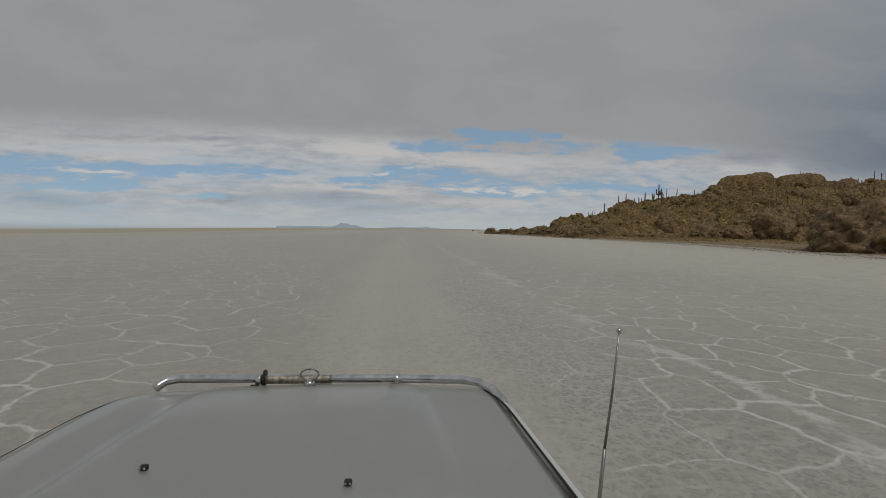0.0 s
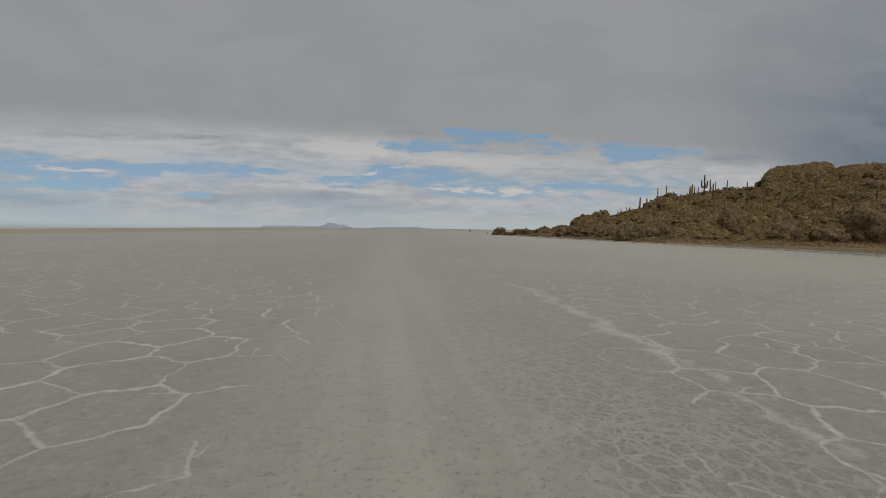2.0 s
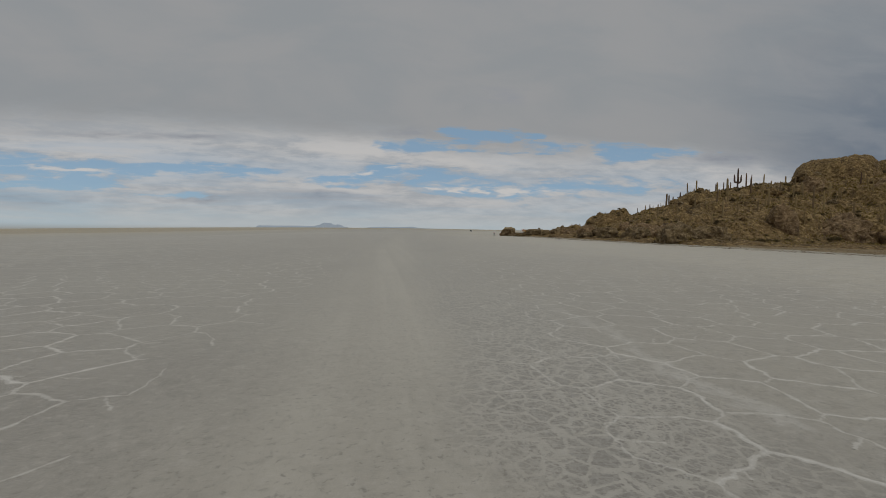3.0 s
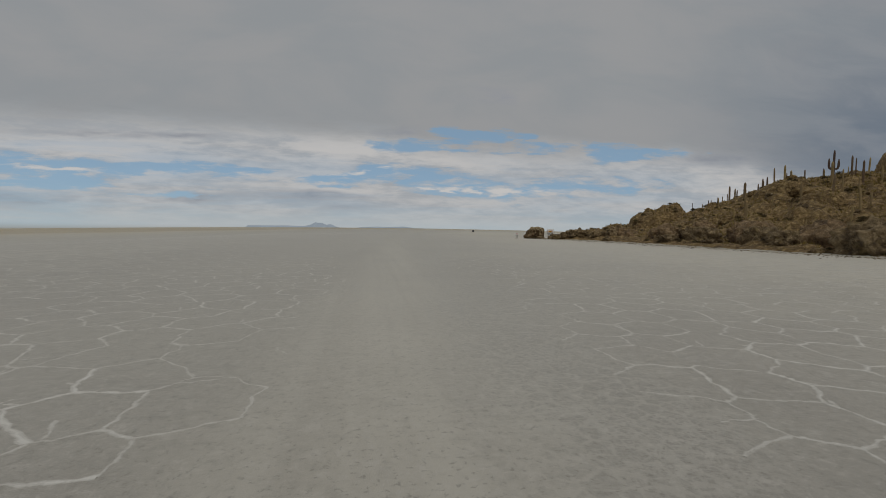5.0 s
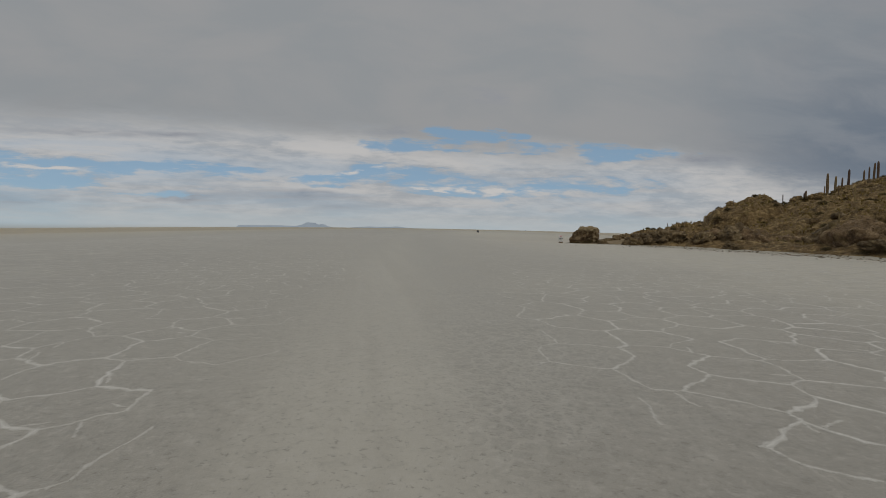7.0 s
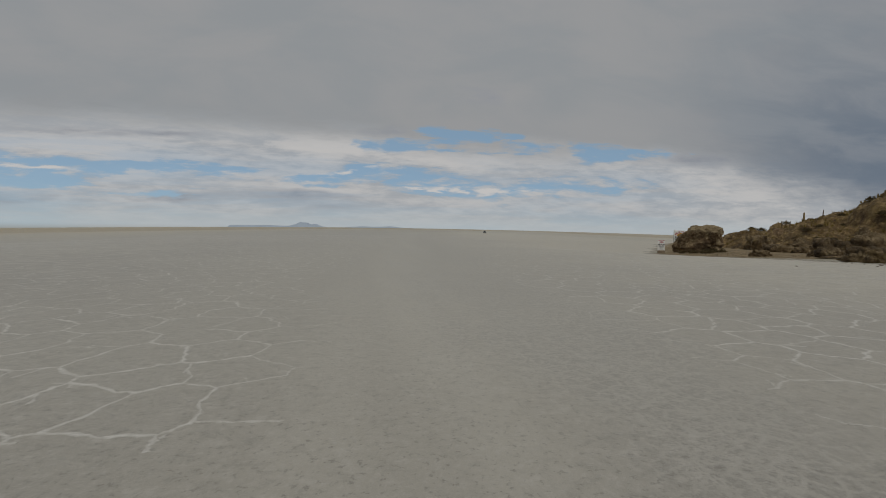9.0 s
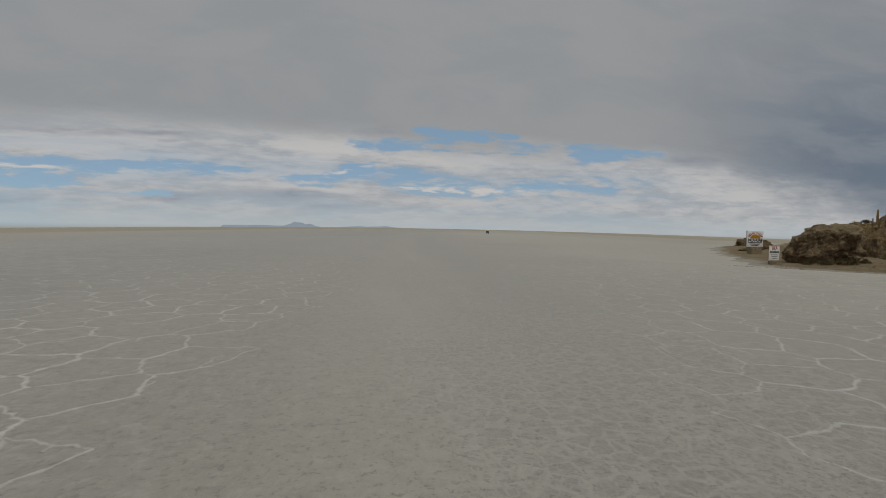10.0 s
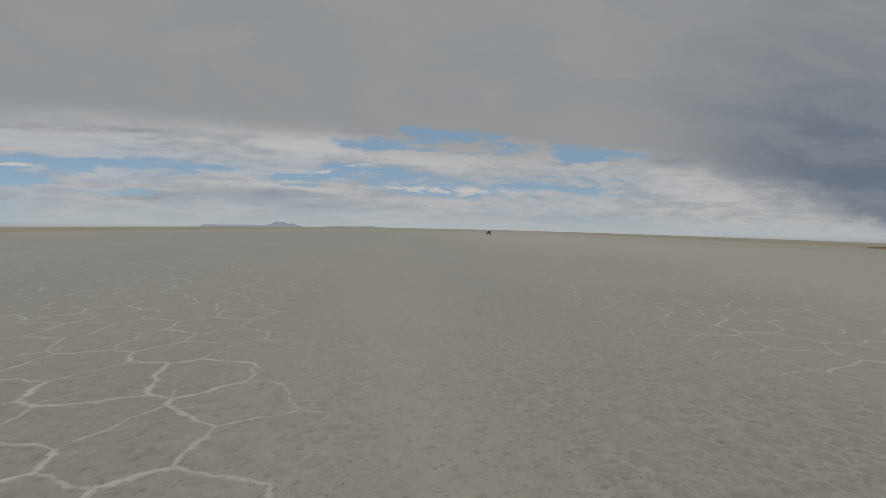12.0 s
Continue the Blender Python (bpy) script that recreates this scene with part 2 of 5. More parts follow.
def salt_material(name, crest=False):
    """The salt crust; with crest, the whiter raised rims between the polygons, strongest where the mesh's own crest value is high."""
    k = Mat(name, rough=0.5)
    u, ax = track_offset(k)
    k.b.inputs["Specular IOR Level"].default_value = 0.25
    k.b.inputs["Sheen Roughness"].default_value = 0.45
    k.b.inputs["Sheen Tint"].default_value = (1.0, 0.935, 0.80, 1)
    wander = k.math("MULTIPLY", k.math("SUBTRACT", k.noise(0.10, 4, 0.6), 0.5), 2.6)
    beside = k.math("ABSOLUTE", u)
    off = k.math("ABSOLUTE", k.math("ADD", u, wander))
    lane = k.math("SUBTRACT", 1.0, k.step(off, 0.3, 3.0))
    patch = k.noise(0.09, 5, 0.6)
    blotch = k.noise(0.55, 6, 0.65, warp=0.6)
    fine = k.noise(4.5, 8, 0.74)
    grain = k.noise(55.0, 4, 0.7)
    # slabs: pinkish grey, blotched at two scales
    slab = k.mix(k.step(blotch, 0.32, 0.68), (0.228, 0.209, 0.191), (0.300, 0.276, 0.249))
    slab = k.mix(k.step(patch, 0.36, 0.68), slab, (0.318, 0.297, 0.262))
    # the worn lane: packed paler salt, streaked along the way of travel
    streak = k.noise(0.5, 5, 0.62, k.scaled((2.4, 0.035, 1)))
    worn = k.mix(k.step(streak, 0.36, 0.64), (0.415, 0.384, 0.330), (0.520, 0.485, 0.418))
    col = k.mix(k.math("MULTIPLY", lane, k.math("ADD", 0.72, k.math("MULTIPLY", k.step(k.noise(0.3, 4, 0.6), 0.35, 0.6), 0.28))), slab, worn)
    col = k.mix(k.math("MULTIPLY", k.math("SUBTRACT", 1.0, k.step(beside, 3.0, 15.0)), k.math("ADD", 0.30, k.math("MULTIPLY", k.step(ax[1], 110.0, 190.0), 0.30))), col, (0.395, 0.365, 0.308))
    # glancing light painted on the far flat, pale then brown; sandy tinge towards shore
    dry = k.math("MAXIMUM", k.step(k.math("ADD", beside, k.math("MULTIPLY", patch, 24.0)), 54.0, 92.0), k.step(ax[1], 330.0, 520.0))
    brown = k.math("MAXIMUM", k.step(k.math("ADD", beside, k.math("MULTIPLY", patch, 30.0)), 105.0, 165.0), k.step(ax[1], 520.0, 900.0))
    shore = k.math("MULTIPLY", k.step(k.math("ADD", u, k.math("MULTIPLY", patch, 16.0)), 8.0, 36.0), 0.7)
    col = k.mix(shore, col, (0.63, 0.562, 0.435))
    col = k.mix(k.math("MULTIPLY", dry, 0.85), col, (0.49, 0.437, 0.332))
    col = k.mix(brown, col, (0.435, 0.338, 0.178))
    k.put(k.b.inputs["Sheen Weight"], k.math("MULTIPLY", k.math("SUBTRACT", 1.0, k.math("MULTIPLY", k.math("MAXIMUM", k.math("MULTIPLY", dry, 0.5), brown), 0.85)), 0.62))
    # streaks of drifted white salt on the middle distance
    drifted = k.math("MULTIPLY", k.step(k.noise(0.5, 6, 0.70, k.scaled((0.8, 1.2, 1))), 0.52, 0.60), k.step(beside, 6.0, 20.0))
    col = k.mix(k.math("MULTIPLY", drifted, 0.5), col, (0.50, 0.475, 0.43))
    # mottled crust: darker damp specks and paler crumbs
    mottle = k.noise(0.9, 6, 0.70, k.scaled((0.8, 1.1, 1)))
    rough_salt = k.math("MULTIPLY", k.step(beside, 7.0, 22.0), k.math("SUBTRACT", 1.0, k.math("MULTIPLY", k.step(ax[1], 190.0, 225.0), 0.6)))
    col = k.mix(k.math("MULTIPLY", k.math("MULTIPLY", k.step(mottle, 0.49, 0.41), rough_salt), 0.5), col, (0.29, 0.258, 0.208))
    col = k.mix(k.math("MULTIPLY", k.math("MULTIPLY", k.step(mottle, 0.53, 0.60), rough_salt), 0.5), col, (0.60, 0.555, 0.47))
    # rims of polygons past the built ones, and faint hairlines inside the slabs
    edge = k.cells(0.78, vec=k.bent(0.40, 1.3))
    ridge = k.math("MULTIPLY", k.math("SUBTRACT", 1.0, k.step(edge, 0.0, 0.06)), k.step(k.noise(0.6, 4, 0.6), 0.34, 0.56))
    built = k.math("MAXIMUM", k.step(beside, 26.0, 36.0), k.step(ax[1], 265.0, 290.0))
    ridges = k.math("MULTIPLY", k.math("MULTIPLY", ridge, 0.6), k.math("MULTIPLY", built, k.math("SUBTRACT", 1.0, lane)))
    col = k.mix(ridges, col, (0.52, 0.50, 0.47))
    hair = k.math("MULTIPLY", k.math("SUBTRACT", 1.0, k.step(k.cells(2.1, vec=k.bent(0.30, 2.6)), 0.0, 0.05)), k.step(k.noise(0.9, 5, 0.65), 0.50, 0.62))
    col = k.mix(k.math("MULTIPLY", k.math("MULTIPLY", hair, 0.42), k.step(off, 1.8, 4.0)), col, (0.43, 0.41, 0.38))
    # crackle beside the lane: a pale net at two sizes round darker islands
    early = k.math("SUBTRACT", 1.0, k.step(ax[1], 66.0, 84.0))
    jag = k.math("MULTIPLY", k.math("SUBTRACT", k.noise(34.0, 6, 0.75), 0.5), 0.36)
    coarse = k.math("SUBTRACT", 1.0, k.step(k.math("ADD", k.cells(4.6, vec=k.bent(0.12, 4.5)), jag), 0.05, 0.11))
    small = k.math("SUBTRACT", 1.0, k.step(k.math("ADD", k.cells(13.0, vec=k.bent(0.05, 12.0)), jag), 0.07, 0.16))
    netted = k.math("MAXIMUM", coarse, k.math("MULTIPLY", small, k.math("ADD", 0.35, k.math("MULTIPLY", k.step(k.noise(0.6, 4, 0.6), 0.42, 0.6), 0.5))))
    rim = k.math("ABSOLUTE", k.math("ADD", k.math("SUBTRACT", u, 2.3), k.math("MULTIPLY", wander, 1.2)))
    zone = k.math("SUBTRACT", 1.0, k.step(k.math("SUBTRACT", rim, k.math("MULTIPLY", k.step(ax[1], 150.0, 200.0), 2.2)), 0.6, 1.9))
    where = k.math("MULTIPLY", zone, k.math("ADD", k.math("MULTIPLY", early, 0.5), k.math("MULTIPLY", k.step(k.noise(0.20, 4, 0.6, k.scaled((1, 0.4, 1))), 0.38, 0.54), 0.5)))
    isle = k.mix(k.step(fine, 0.4, 0.62), (0.228, 0.212, 0.192), (0.285, 0.266, 0.240))
    col = k.mix(where, col, k.mix(netted, isle, (0.455, 0.430, 0.382)))
    # a line of loose white salt along the edge of the lane
    drift = k.math("ABSOLUTE", k.math("SUBTRACT", k.math("ADD", u, k.math("MULTIPLY", k.math("SUBTRACT", k.noise(0.30, 6, 0.66), 0.5), 3.2)), 3.9))
    drift = k.math("SUBTRACT", 1.0, k.step(k.math("ADD", drift, k.math("MULTIPLY", k.math("SUBTRACT", k.noise(3.5, 8, 0.78), 0.5), 0.9)), 0.0, 0.30))
    drift = k.math("MULTIPLY", k.math("MULTIPLY", drift, k.step(k.noise(0.5, 6, 0.7, k.scaled((1, 0.6, 1))), 0.42, 0.55)), k.math("SUBTRACT", 1.0, k.step(ax[1], 52.0, 80.0)))
    col = k.mix(k.math("MULTIPLY", drift, 0.9), col, (0.60, 0.578, 0.535))
    spots = k.math("MULTIPLY", k.step(k.noise(0.45, 5, 0.7, k.scaled((1, 1.6, 1))), 0.64, 0.72), 0.6)
    col = k.mix(k.math("MULTIPLY", spots, k.step(ax[1], 185.0, 215.0)), col, (0.54, 0.52, 0.48))
    col = k.mix(k.math("MULTIPLY", k.math("MULTIPLY", k.step(fine, 0.50, 0.66), 0.52), k.math("SUBTRACT", 1.0, k.math("MULTIPLY", lane, 0.5))), col, (0.205, 0.188, 0.165))
    col = k.mix(k.math("MULTIPLY", k.step(fine, 0.47, 0.36), 0.42), col, (0.52, 0.487, 0.435))
    pits = k.noise(13.0, 6, 0.74)
    col = k.mix(k.math("MULTIPLY", k.step(pits, 0.45, 0.37), 0.62), col, (0.19, 0.175, 0.153))
    col = k.mix(k.math("MULTIPLY", k.step(pits, 0.55, 0.63), 0.5), col, (0.475, 0.445, 0.40))
    col = k.mix(k.math("MULTIPLY", k.step(grain, 0.52, 0.68), 0.34), col, (0.46, 0.44, 0.41))
    if crest:
        top = k.t.nodes.new("ShaderNodeAttribute")
        top.attribute_name = "crest"
        crumb = k.math("ADD", k.math("MULTIPLY", k.noise(7.0, 6, 0.7), 0.7), k.math("MULTIPLY", k.noise(40.0, 5, 0.72), 0.5))
        body = k.math("ADD", top.outputs["Fac"], k.math("MULTIPLY", k.math("SUBTRACT", crumb, 0.6), 2.3))
        white = k.math("ADD", k.math("MULTIPLY", k.step(body, 0.10, 0.55), 0.60), k.math("MULTIPLY", k.step(body, 0.62, 0.95), 0.40))
        col = k.mix(k.math("MULTIPLY", white, k.step(top.outputs["Fac"], 0.02, 0.30)), col, (0.64, 0.614, 0.57))
    k.colour(col)
    h = k.math("ADD", k.math("MULTIPLY", ridges, 0.8), k.math("ADD", k.math("MULTIPLY", fine, 0.35), k.math("MULTIPLY", k.math("MULTIPLY", netted, where), 0.15)))
    return k.bump(k.math("ADD", h, k.math("MULTIPLY", grain, 0.25)), 0.5, 0.03).m


def sand_material():
    k = Mat("beach_sand", rough=0.95)
    c = k.mix(k.step(k.noise(0.35, 6, 0.65), 0.35, 0.68), (0.225, 0.162, 0.082), (0.315, 0.238, 0.135))
    c = k.mix(k.math("MULTIPLY", k.step(k.noise(1.6, 8, 0.75), 0.48, 0.66), 0.85), c, (0.12, 0.09, 0.052))
    land = k.t.nodes.new("ShaderNodeAttribute")
    land.attribute_name = "inland"
    crust = k.math("ADD", k.math("MULTIPLY", land.outputs["Fac"], -1.15), k.math("ADD", k.math("MULTIPLY", k.noise(0.5, 7, 0.7, k.scaled((1, 0.6, 1))), 1.25), k.math("MULTIPLY", k.noise(3.0, 6, 0.7), 0.7)))
    k.colour(k.mix(k.step(crust, 0.30, 0.62), c, (0.43, 0.39, 0.32)))
    return k.bump(k.noise(2.0, 8, 0.75), 0.9, 0.3).m


def rock_material(name, dark, mid, pale, cap=None):
    k = Mat(name, rough=0.95)
    k.pos = k.t.nodes.new("ShaderNodeNewGeometry").outputs["Position"]
    big = k.noise(0.13, 6, 0.62, warp=0.5)
    fine = k.noise(1.3, 8, 0.72)
    speck = k.noise(4.5, 6, 0.75)
    pits = k.cells(0.9, "F1", k.bent(0.8, 0.9))
    c = k.mix(k.step(big, 0.32, 0.66), mid, k.mix(0.5, dark, mid))
    c = k.mix(k.math("MULTIPLY", k.step(fine, 0.51, 0.62), 0.85), c, pale)
    c = k.mix(k.math("MULTIPLY", k.step(fine, 0.48, 0.36), 0.92), c, dark)
    clump = k.noise(0.36, 8, 0.72, warp=0.4)
    c = k.mix(k.math("MULTIPLY", k.step(clump, 0.53, 0.64), 0.55), c, tuple(v * 0.88 for v in pale))
    c = k.mix(k.math("MULTIPLY", k.step(clump, 0.46, 0.36), 0.75), c, tuple(v * 0.62 for v in dark))
    c = k.mix(k.math("MULTIPLY", k.step(speck, 0.52, 0.70), 0.6), c, tuple(v * 0.45 for v in dark))
    c = k.mix(k.math("MULTIPLY", k.step(k.noise(0.45, 6, 0.65), 0.53, 0.68), 0.6), c, (0.27, 0.19, 0.07))
    run = k.noise(0.5, 6, 0.62, k.scaled((1, 1, 0.2)))
    c = k.mix(k.math("MULTIPLY", k.step(run, 0.47, 0.37), 0.38), c, dark)
    c = k.mix(k.math("MULTIPLY", k.step(run, 0.55, 0.66), 0.5), c, pale)
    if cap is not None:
        # paler towards the top: bleached crust and top light, put into the colour
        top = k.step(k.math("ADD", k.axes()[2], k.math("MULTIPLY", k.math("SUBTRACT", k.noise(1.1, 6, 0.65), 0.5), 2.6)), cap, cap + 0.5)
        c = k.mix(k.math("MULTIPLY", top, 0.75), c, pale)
    k.colour(c)
    h = k.math("ADD", k.noise(0.5, 10, 0.75), k.math("MULTIPLY", pits, 0.6))
    return k.bump(h, 1.0, 1.2).m


def plain(name, colour, rough=0.8, metal=0.0, vary=0.12, scale=3.0, coat=0.0, bump=0.0):
    k = Mat(name, rough, metal, coat)
    dark = tuple(c * (1 - vary) for c in colour)
    pale = tuple(min(1, c * (1 + vary)) for c in colour)
    n = k.noise(scale, 5, 0.6)
    k.colour(k.mix(k.step(n, 0.3, 0.7), dark, pale))
    if bump:
        k.bump(k.noise(scale * 4, 5, 0.65), 0.5, bump)
    return k.m


def spine_material(name, low, high):
    k = Mat(name, rough=0.9)
    info = k.t.nodes.new("ShaderNodeObjectInfo").outputs["Random"]
    c = k.mix(info, low, high)
    k.colour(k.mix(k.math("MULTIPLY", k.step(k.noise(2.5, 5, 0.65, k.scaled((3, 3, 0.6))), 0.4, 0.7), 0.6), c, (0.12, 0.085, 0.05)))
    return k.bump(k.noise(9.0, 4, 0.7), 0.6, 0.05).m


def tuft_material():
    k = Mat("dry_grass", rough=0.95)
    info = k.t.nodes.new("ShaderNodeNewGeometry").outputs["Random Per Island"]
    c = k.mix(k.step(info, 0.0, 1.0, False), (0.40, 0.29, 0.085), (0.135, 0.096, 0.034))
    k.colour(k.mix(k.math("MULTIPLY", k.step(k.noise(0.2, 3, 0.5), 0.45, 0.65), 0.6), c, (0.36, 0.27, 0.12)))
    return k.m


def shrub_material():
    k = Mat("dry_shrub", rough=0.95)
    info = k.t.nodes.new("ShaderNodeNewGeometry").outputs["Random Per Island"]
    k.colour(k.mix(k.step(info, 0.0, 1.0, False), (0.150, 0.112, 0.045), (0.055, 0.040, 0.018)))
    return k.m


SHRUB = shrub_material()
SALT = salt_material("salt_crust")
RIDGE = salt_material("salt_rims", True)
SAND = sand_material()
ROCK = rock_material("fossil_rock", (0.088, 0.054, 0.022), (0.265, 0.170, 0.068), (0.46, 0.325, 0.145))
ROCK_SHORE = rock_material("dark_shore_rock", (0.092, 0.061, 0.030), (0.245, 0.168, 0.082), (0.45, 0.335, 0.185))
ROCK_PALE = rock_material("weathered_pale_rock", (0.105, 0.062, 0.030), (0.285, 0.185, 0.092), (0.44, 0.31, 0.17))
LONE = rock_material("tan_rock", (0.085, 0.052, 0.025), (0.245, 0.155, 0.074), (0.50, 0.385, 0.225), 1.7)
ROCK_DARK = rock_material("dark_rock", (0.09, 0.06, 0.029), (0.215, 0.15, 0.076), (0.44, 0.34, 0.20))
TUFT = tuft_material()
SPINES = spine_material("cactus_spines", (0.37, 0.275, 0.125), (0.20, 0.14, 0.08))
SPINES_DARK = spine_material("cactus_dark_spines", (0.11, 0.07, 0.055), (0.17, 0.11, 0.06))
# distant haze is put into the mountains' own pale blue colour
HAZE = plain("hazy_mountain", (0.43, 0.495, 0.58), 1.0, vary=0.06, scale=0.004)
STONE = plain("pedestal_stone", (0.26, 0.20, 0.13), 0.95, vary=0.35, scale=4.0, bump=0.05)
BOARD = plain("sign_white_paint", (0.86, 0.85, 0.82), 0.5, vary=0.06, scale=5.0)
SIGN_RED = plain("sign_red_paint", (0.42, 0.05, 0.05), 0.6, vary=0.15, scale=9.0)
SIGN_BLACK = plain("sign_black_paint", (0.035, 0.035, 0.04), 0.6, vary=0.2, scale=9.0)
SIGN_YELLOW = plain("sign_yellow_paint", (0.72, 0.38, 0.03), 0.6, vary=0.12, scale=7.0)
SIGN_GREY = plain("sign_faded_lettering", (0.20, 0.20, 0.22), 0.7, vary=0.2, scale=9.0)
PAINT = plain("silver_paint", (0.675, 0.672, 0.64), 0.30, metal=0.15, vary=0.03, scale=1.5, coat=0.8)
CHROME = plain("worn_chrome", (0.62, 0.62, 0.62), 0.16, metal=1.0, vary=0.2, scale=14.0)
BLACK = plain("black_rubber", (0.02, 0.02, 0.021), 0.7, vary=0.2, scale=20.0)
STEEL = plain("antenna_steel", (0.30, 0.29, 0.27), 0.35, metal=0.9, vary=0.25, scale=20.0)
GLASS = plain("tinted_glass", (0.03, 0.035, 0.04), 0.06, vary=0.05, scale=1.0, coat=0.5)
DIRT = plain("dirty_chrome", (0.33, 0.30, 0.24), 0.45, metal=0.6, vary=0.55, scale=45.0)
CARPAINT = plain("dark_car_paint", (0.05, 0.05, 0.055), 0.35, vary=0.1, scale=2.0, coat=0.5)


# ---- building helpers ----
def solid(name, bm, material, smooth=True):
    me = bpy.data.meshes.new(name)
    bm.normal_update()
    bm.to_mesh(me)
    bm.free()
    me.materials.append(material)
    if smooth:
        me.shade_smooth()
    return me


def thing(name, bm, material, label, category, group="", kind="", m=None, smooth=True):
    ob = new(name, solid(name, bm, material, smooth))
    if m is not None:
        ob.matrix_world = m
    return tagged(ob, label, category, group, kind)


def empty(name, label, category, m, group="", kind=""):
    ob = new(name)
    ob.empty_display_size = 0.2
    ob.matrix_world = m
    return tagged(ob, label, category, group, kind)


def part(name, bm, material, parent, label="", smooth=True, m=None):
    ob = new(name, solid(name, bm, material, smooth))
    ob.parent = parent
    if m is not None:
        ob.matrix_local = m
    return tagged(ob, label)


def grid_mesh(name, xs, ys, height, material, keep=None, smooth=True):
    """A height field over the lines xs and ys; keep(x, y, z) says which corners stay."""
    xx, yy = np.meshgrid(xs, ys, indexing="ij")
    zz = height(xx, yy)
    nx, ny = xx.shape
    co = np.stack([xx, yy, zz], -1).reshape(-1, 3)
    i = np.arange(nx * ny).reshape(nx, ny)
    quads = np.stack([i[:-1, :-1], i[1:, :-1], i[1:, 1:], i[:-1, 1:]], -1).reshape(-1, 4)
    if keep is not None:
        ok = keep(xx, yy, zz).reshape(-1)
        quads = quads[ok[quads].any(1)]
        used = np.unique(quads)
        remap = np.full(nx * ny, -1)
        remap[used] = np.arange(len(used))
        co, quads = co[used], remap[quads]
    me = bpy.data.meshes.new(name)
    me.from_pydata(co.tolist(), [], quads.tolist())
    me.materials.append(material)
    if smooth:
        me.shade_smooth()
    return me


def box_bm(sx, sy, sz, bevel=0.0, centre=(0, 0, 0)):
    bm = bmesh.new()
    bmesh.ops.create_cube(bm, size=1, matrix=Matrix.Translation(centre) @ Matrix.Diagonal((sx, sy, sz, 1)))
    if bevel:
        bmesh.ops.bevel(bm, geom=bm.edges[:], offset=bevel, segments=2, affect="EDGES", profile=0.5)
    return bm


def tube_bm(points, radii, sides=12, bm=None):
    """A round tube along points, closed at both ends."""
    bm = bm or bmesh.new()
    pts = [Vector(q) for q in points]
    rings = []
    for i, q in enumerate(pts):
        a = pts[min(i + 1, len(pts) - 1)] - pts[max(i - 1, 0)]
        turn = a.to_track_quat("Z", "Y").to_matrix()
        r = radii[i] if isinstance(radii, (list, tuple)) else radii
        rings.append([bm.verts.new(q + turn @ Vector((r * math.cos(2 * math.pi * s / sides), r * math.sin(2 * math.pi * s / sides), 0))) for s in range(sides)])
    for a, b in zip(rings, rings[1:]):
        for s in range(sides):
            bm.faces.new((a[s], a[(s + 1) % sides], b[(s + 1) % sides], b[s]))
    bm.faces.new(rings[0][::-1])
    bm.faces.new(rings[-1])
    return bm


def smooth01(t):
    t = np.clip(t, 0, 1)
    return t * t * (3 - 2 * t)


# ---- ground ----
def ground_z(x, y):
    """Level along the track, sinking gently towards the far sides of the flat."""
    x, y = np.asarray(x, float), np.asarray(y, float)
    c, s = math.cos(radians(10)), math.sin(radians(10))
    across = (x - 6) * c - (y - 110) * s
    along = np.maximum(np.abs((x - 6) * s + (y - 110) * c) - 110, 0)
    r = np.hypot(across, along) + 1e-6
    dip = 0.65 * (1 - smooth01((np.hypot(x - 54, y - 222) - 14) / 18))
    steep = 1 + 0.35 * smooth01(-across / 60)
    return -(0.012 * smooth01(r / 70) + 0.006 * smooth01(r / 600)) * steep * across ** 2 / r - dip


def spaced(lo, near_lo, near_hi, hi, step, growth=1.22):
    xs = list(np.arange(near_lo, near_hi + 0.01, step))
    d = step
    while xs[-1] < hi:
        d *= growth
        xs.append(min(hi, xs[-1] + d))
    d = step
    while xs[0] > lo:
        d *= growth
        xs.insert(0, max(lo, xs[0] - d))
    return np.array(xs)


GROUND_X, GROUND_Y = spaced(-4700, -100, 140, 4700, 2), spaced(-4700, -40, 300, 4700, 2.5)
ground = new("ground", grid_mesh("ground", GROUND_X, GROUND_Y, ground_z, SALT))
tagged(ground, "flat pale grey salt crust with a worn driving track", "ground", kind="structure")


def sheet_z(x, y):
    """Height of the ground sheet itself, between its grid points."""
    i = np.clip(np.searchsorted(GROUND_X, x) - 1, 0, len(GROUND_X) - 2)
    j = np.clip(np.searchsorted(GROUND_Y, y) - 1, 0, len(GROUND_Y) - 2)
    fx = (x - GROUND_X[i]) / (GROUND_X[i + 1] - GROUND_X[i])
    fy = (y - GROUND_Y[j]) / (GROUND_Y[j + 1] - GROUND_Y[j])
    low = ground_z(GROUND_X[i], GROUND_Y[j]) * (1 - fx) + ground_z(GROUND_X[i + 1], GROUND_Y[j]) * fx
    high = ground_z(GROUND_X[i], GROUND_Y[j + 1]) * (1 - fx) + ground_z(GROUND_X[i + 1], GROUND_Y[j + 1]) * fx
    return low * (1 - fy) + high * fy


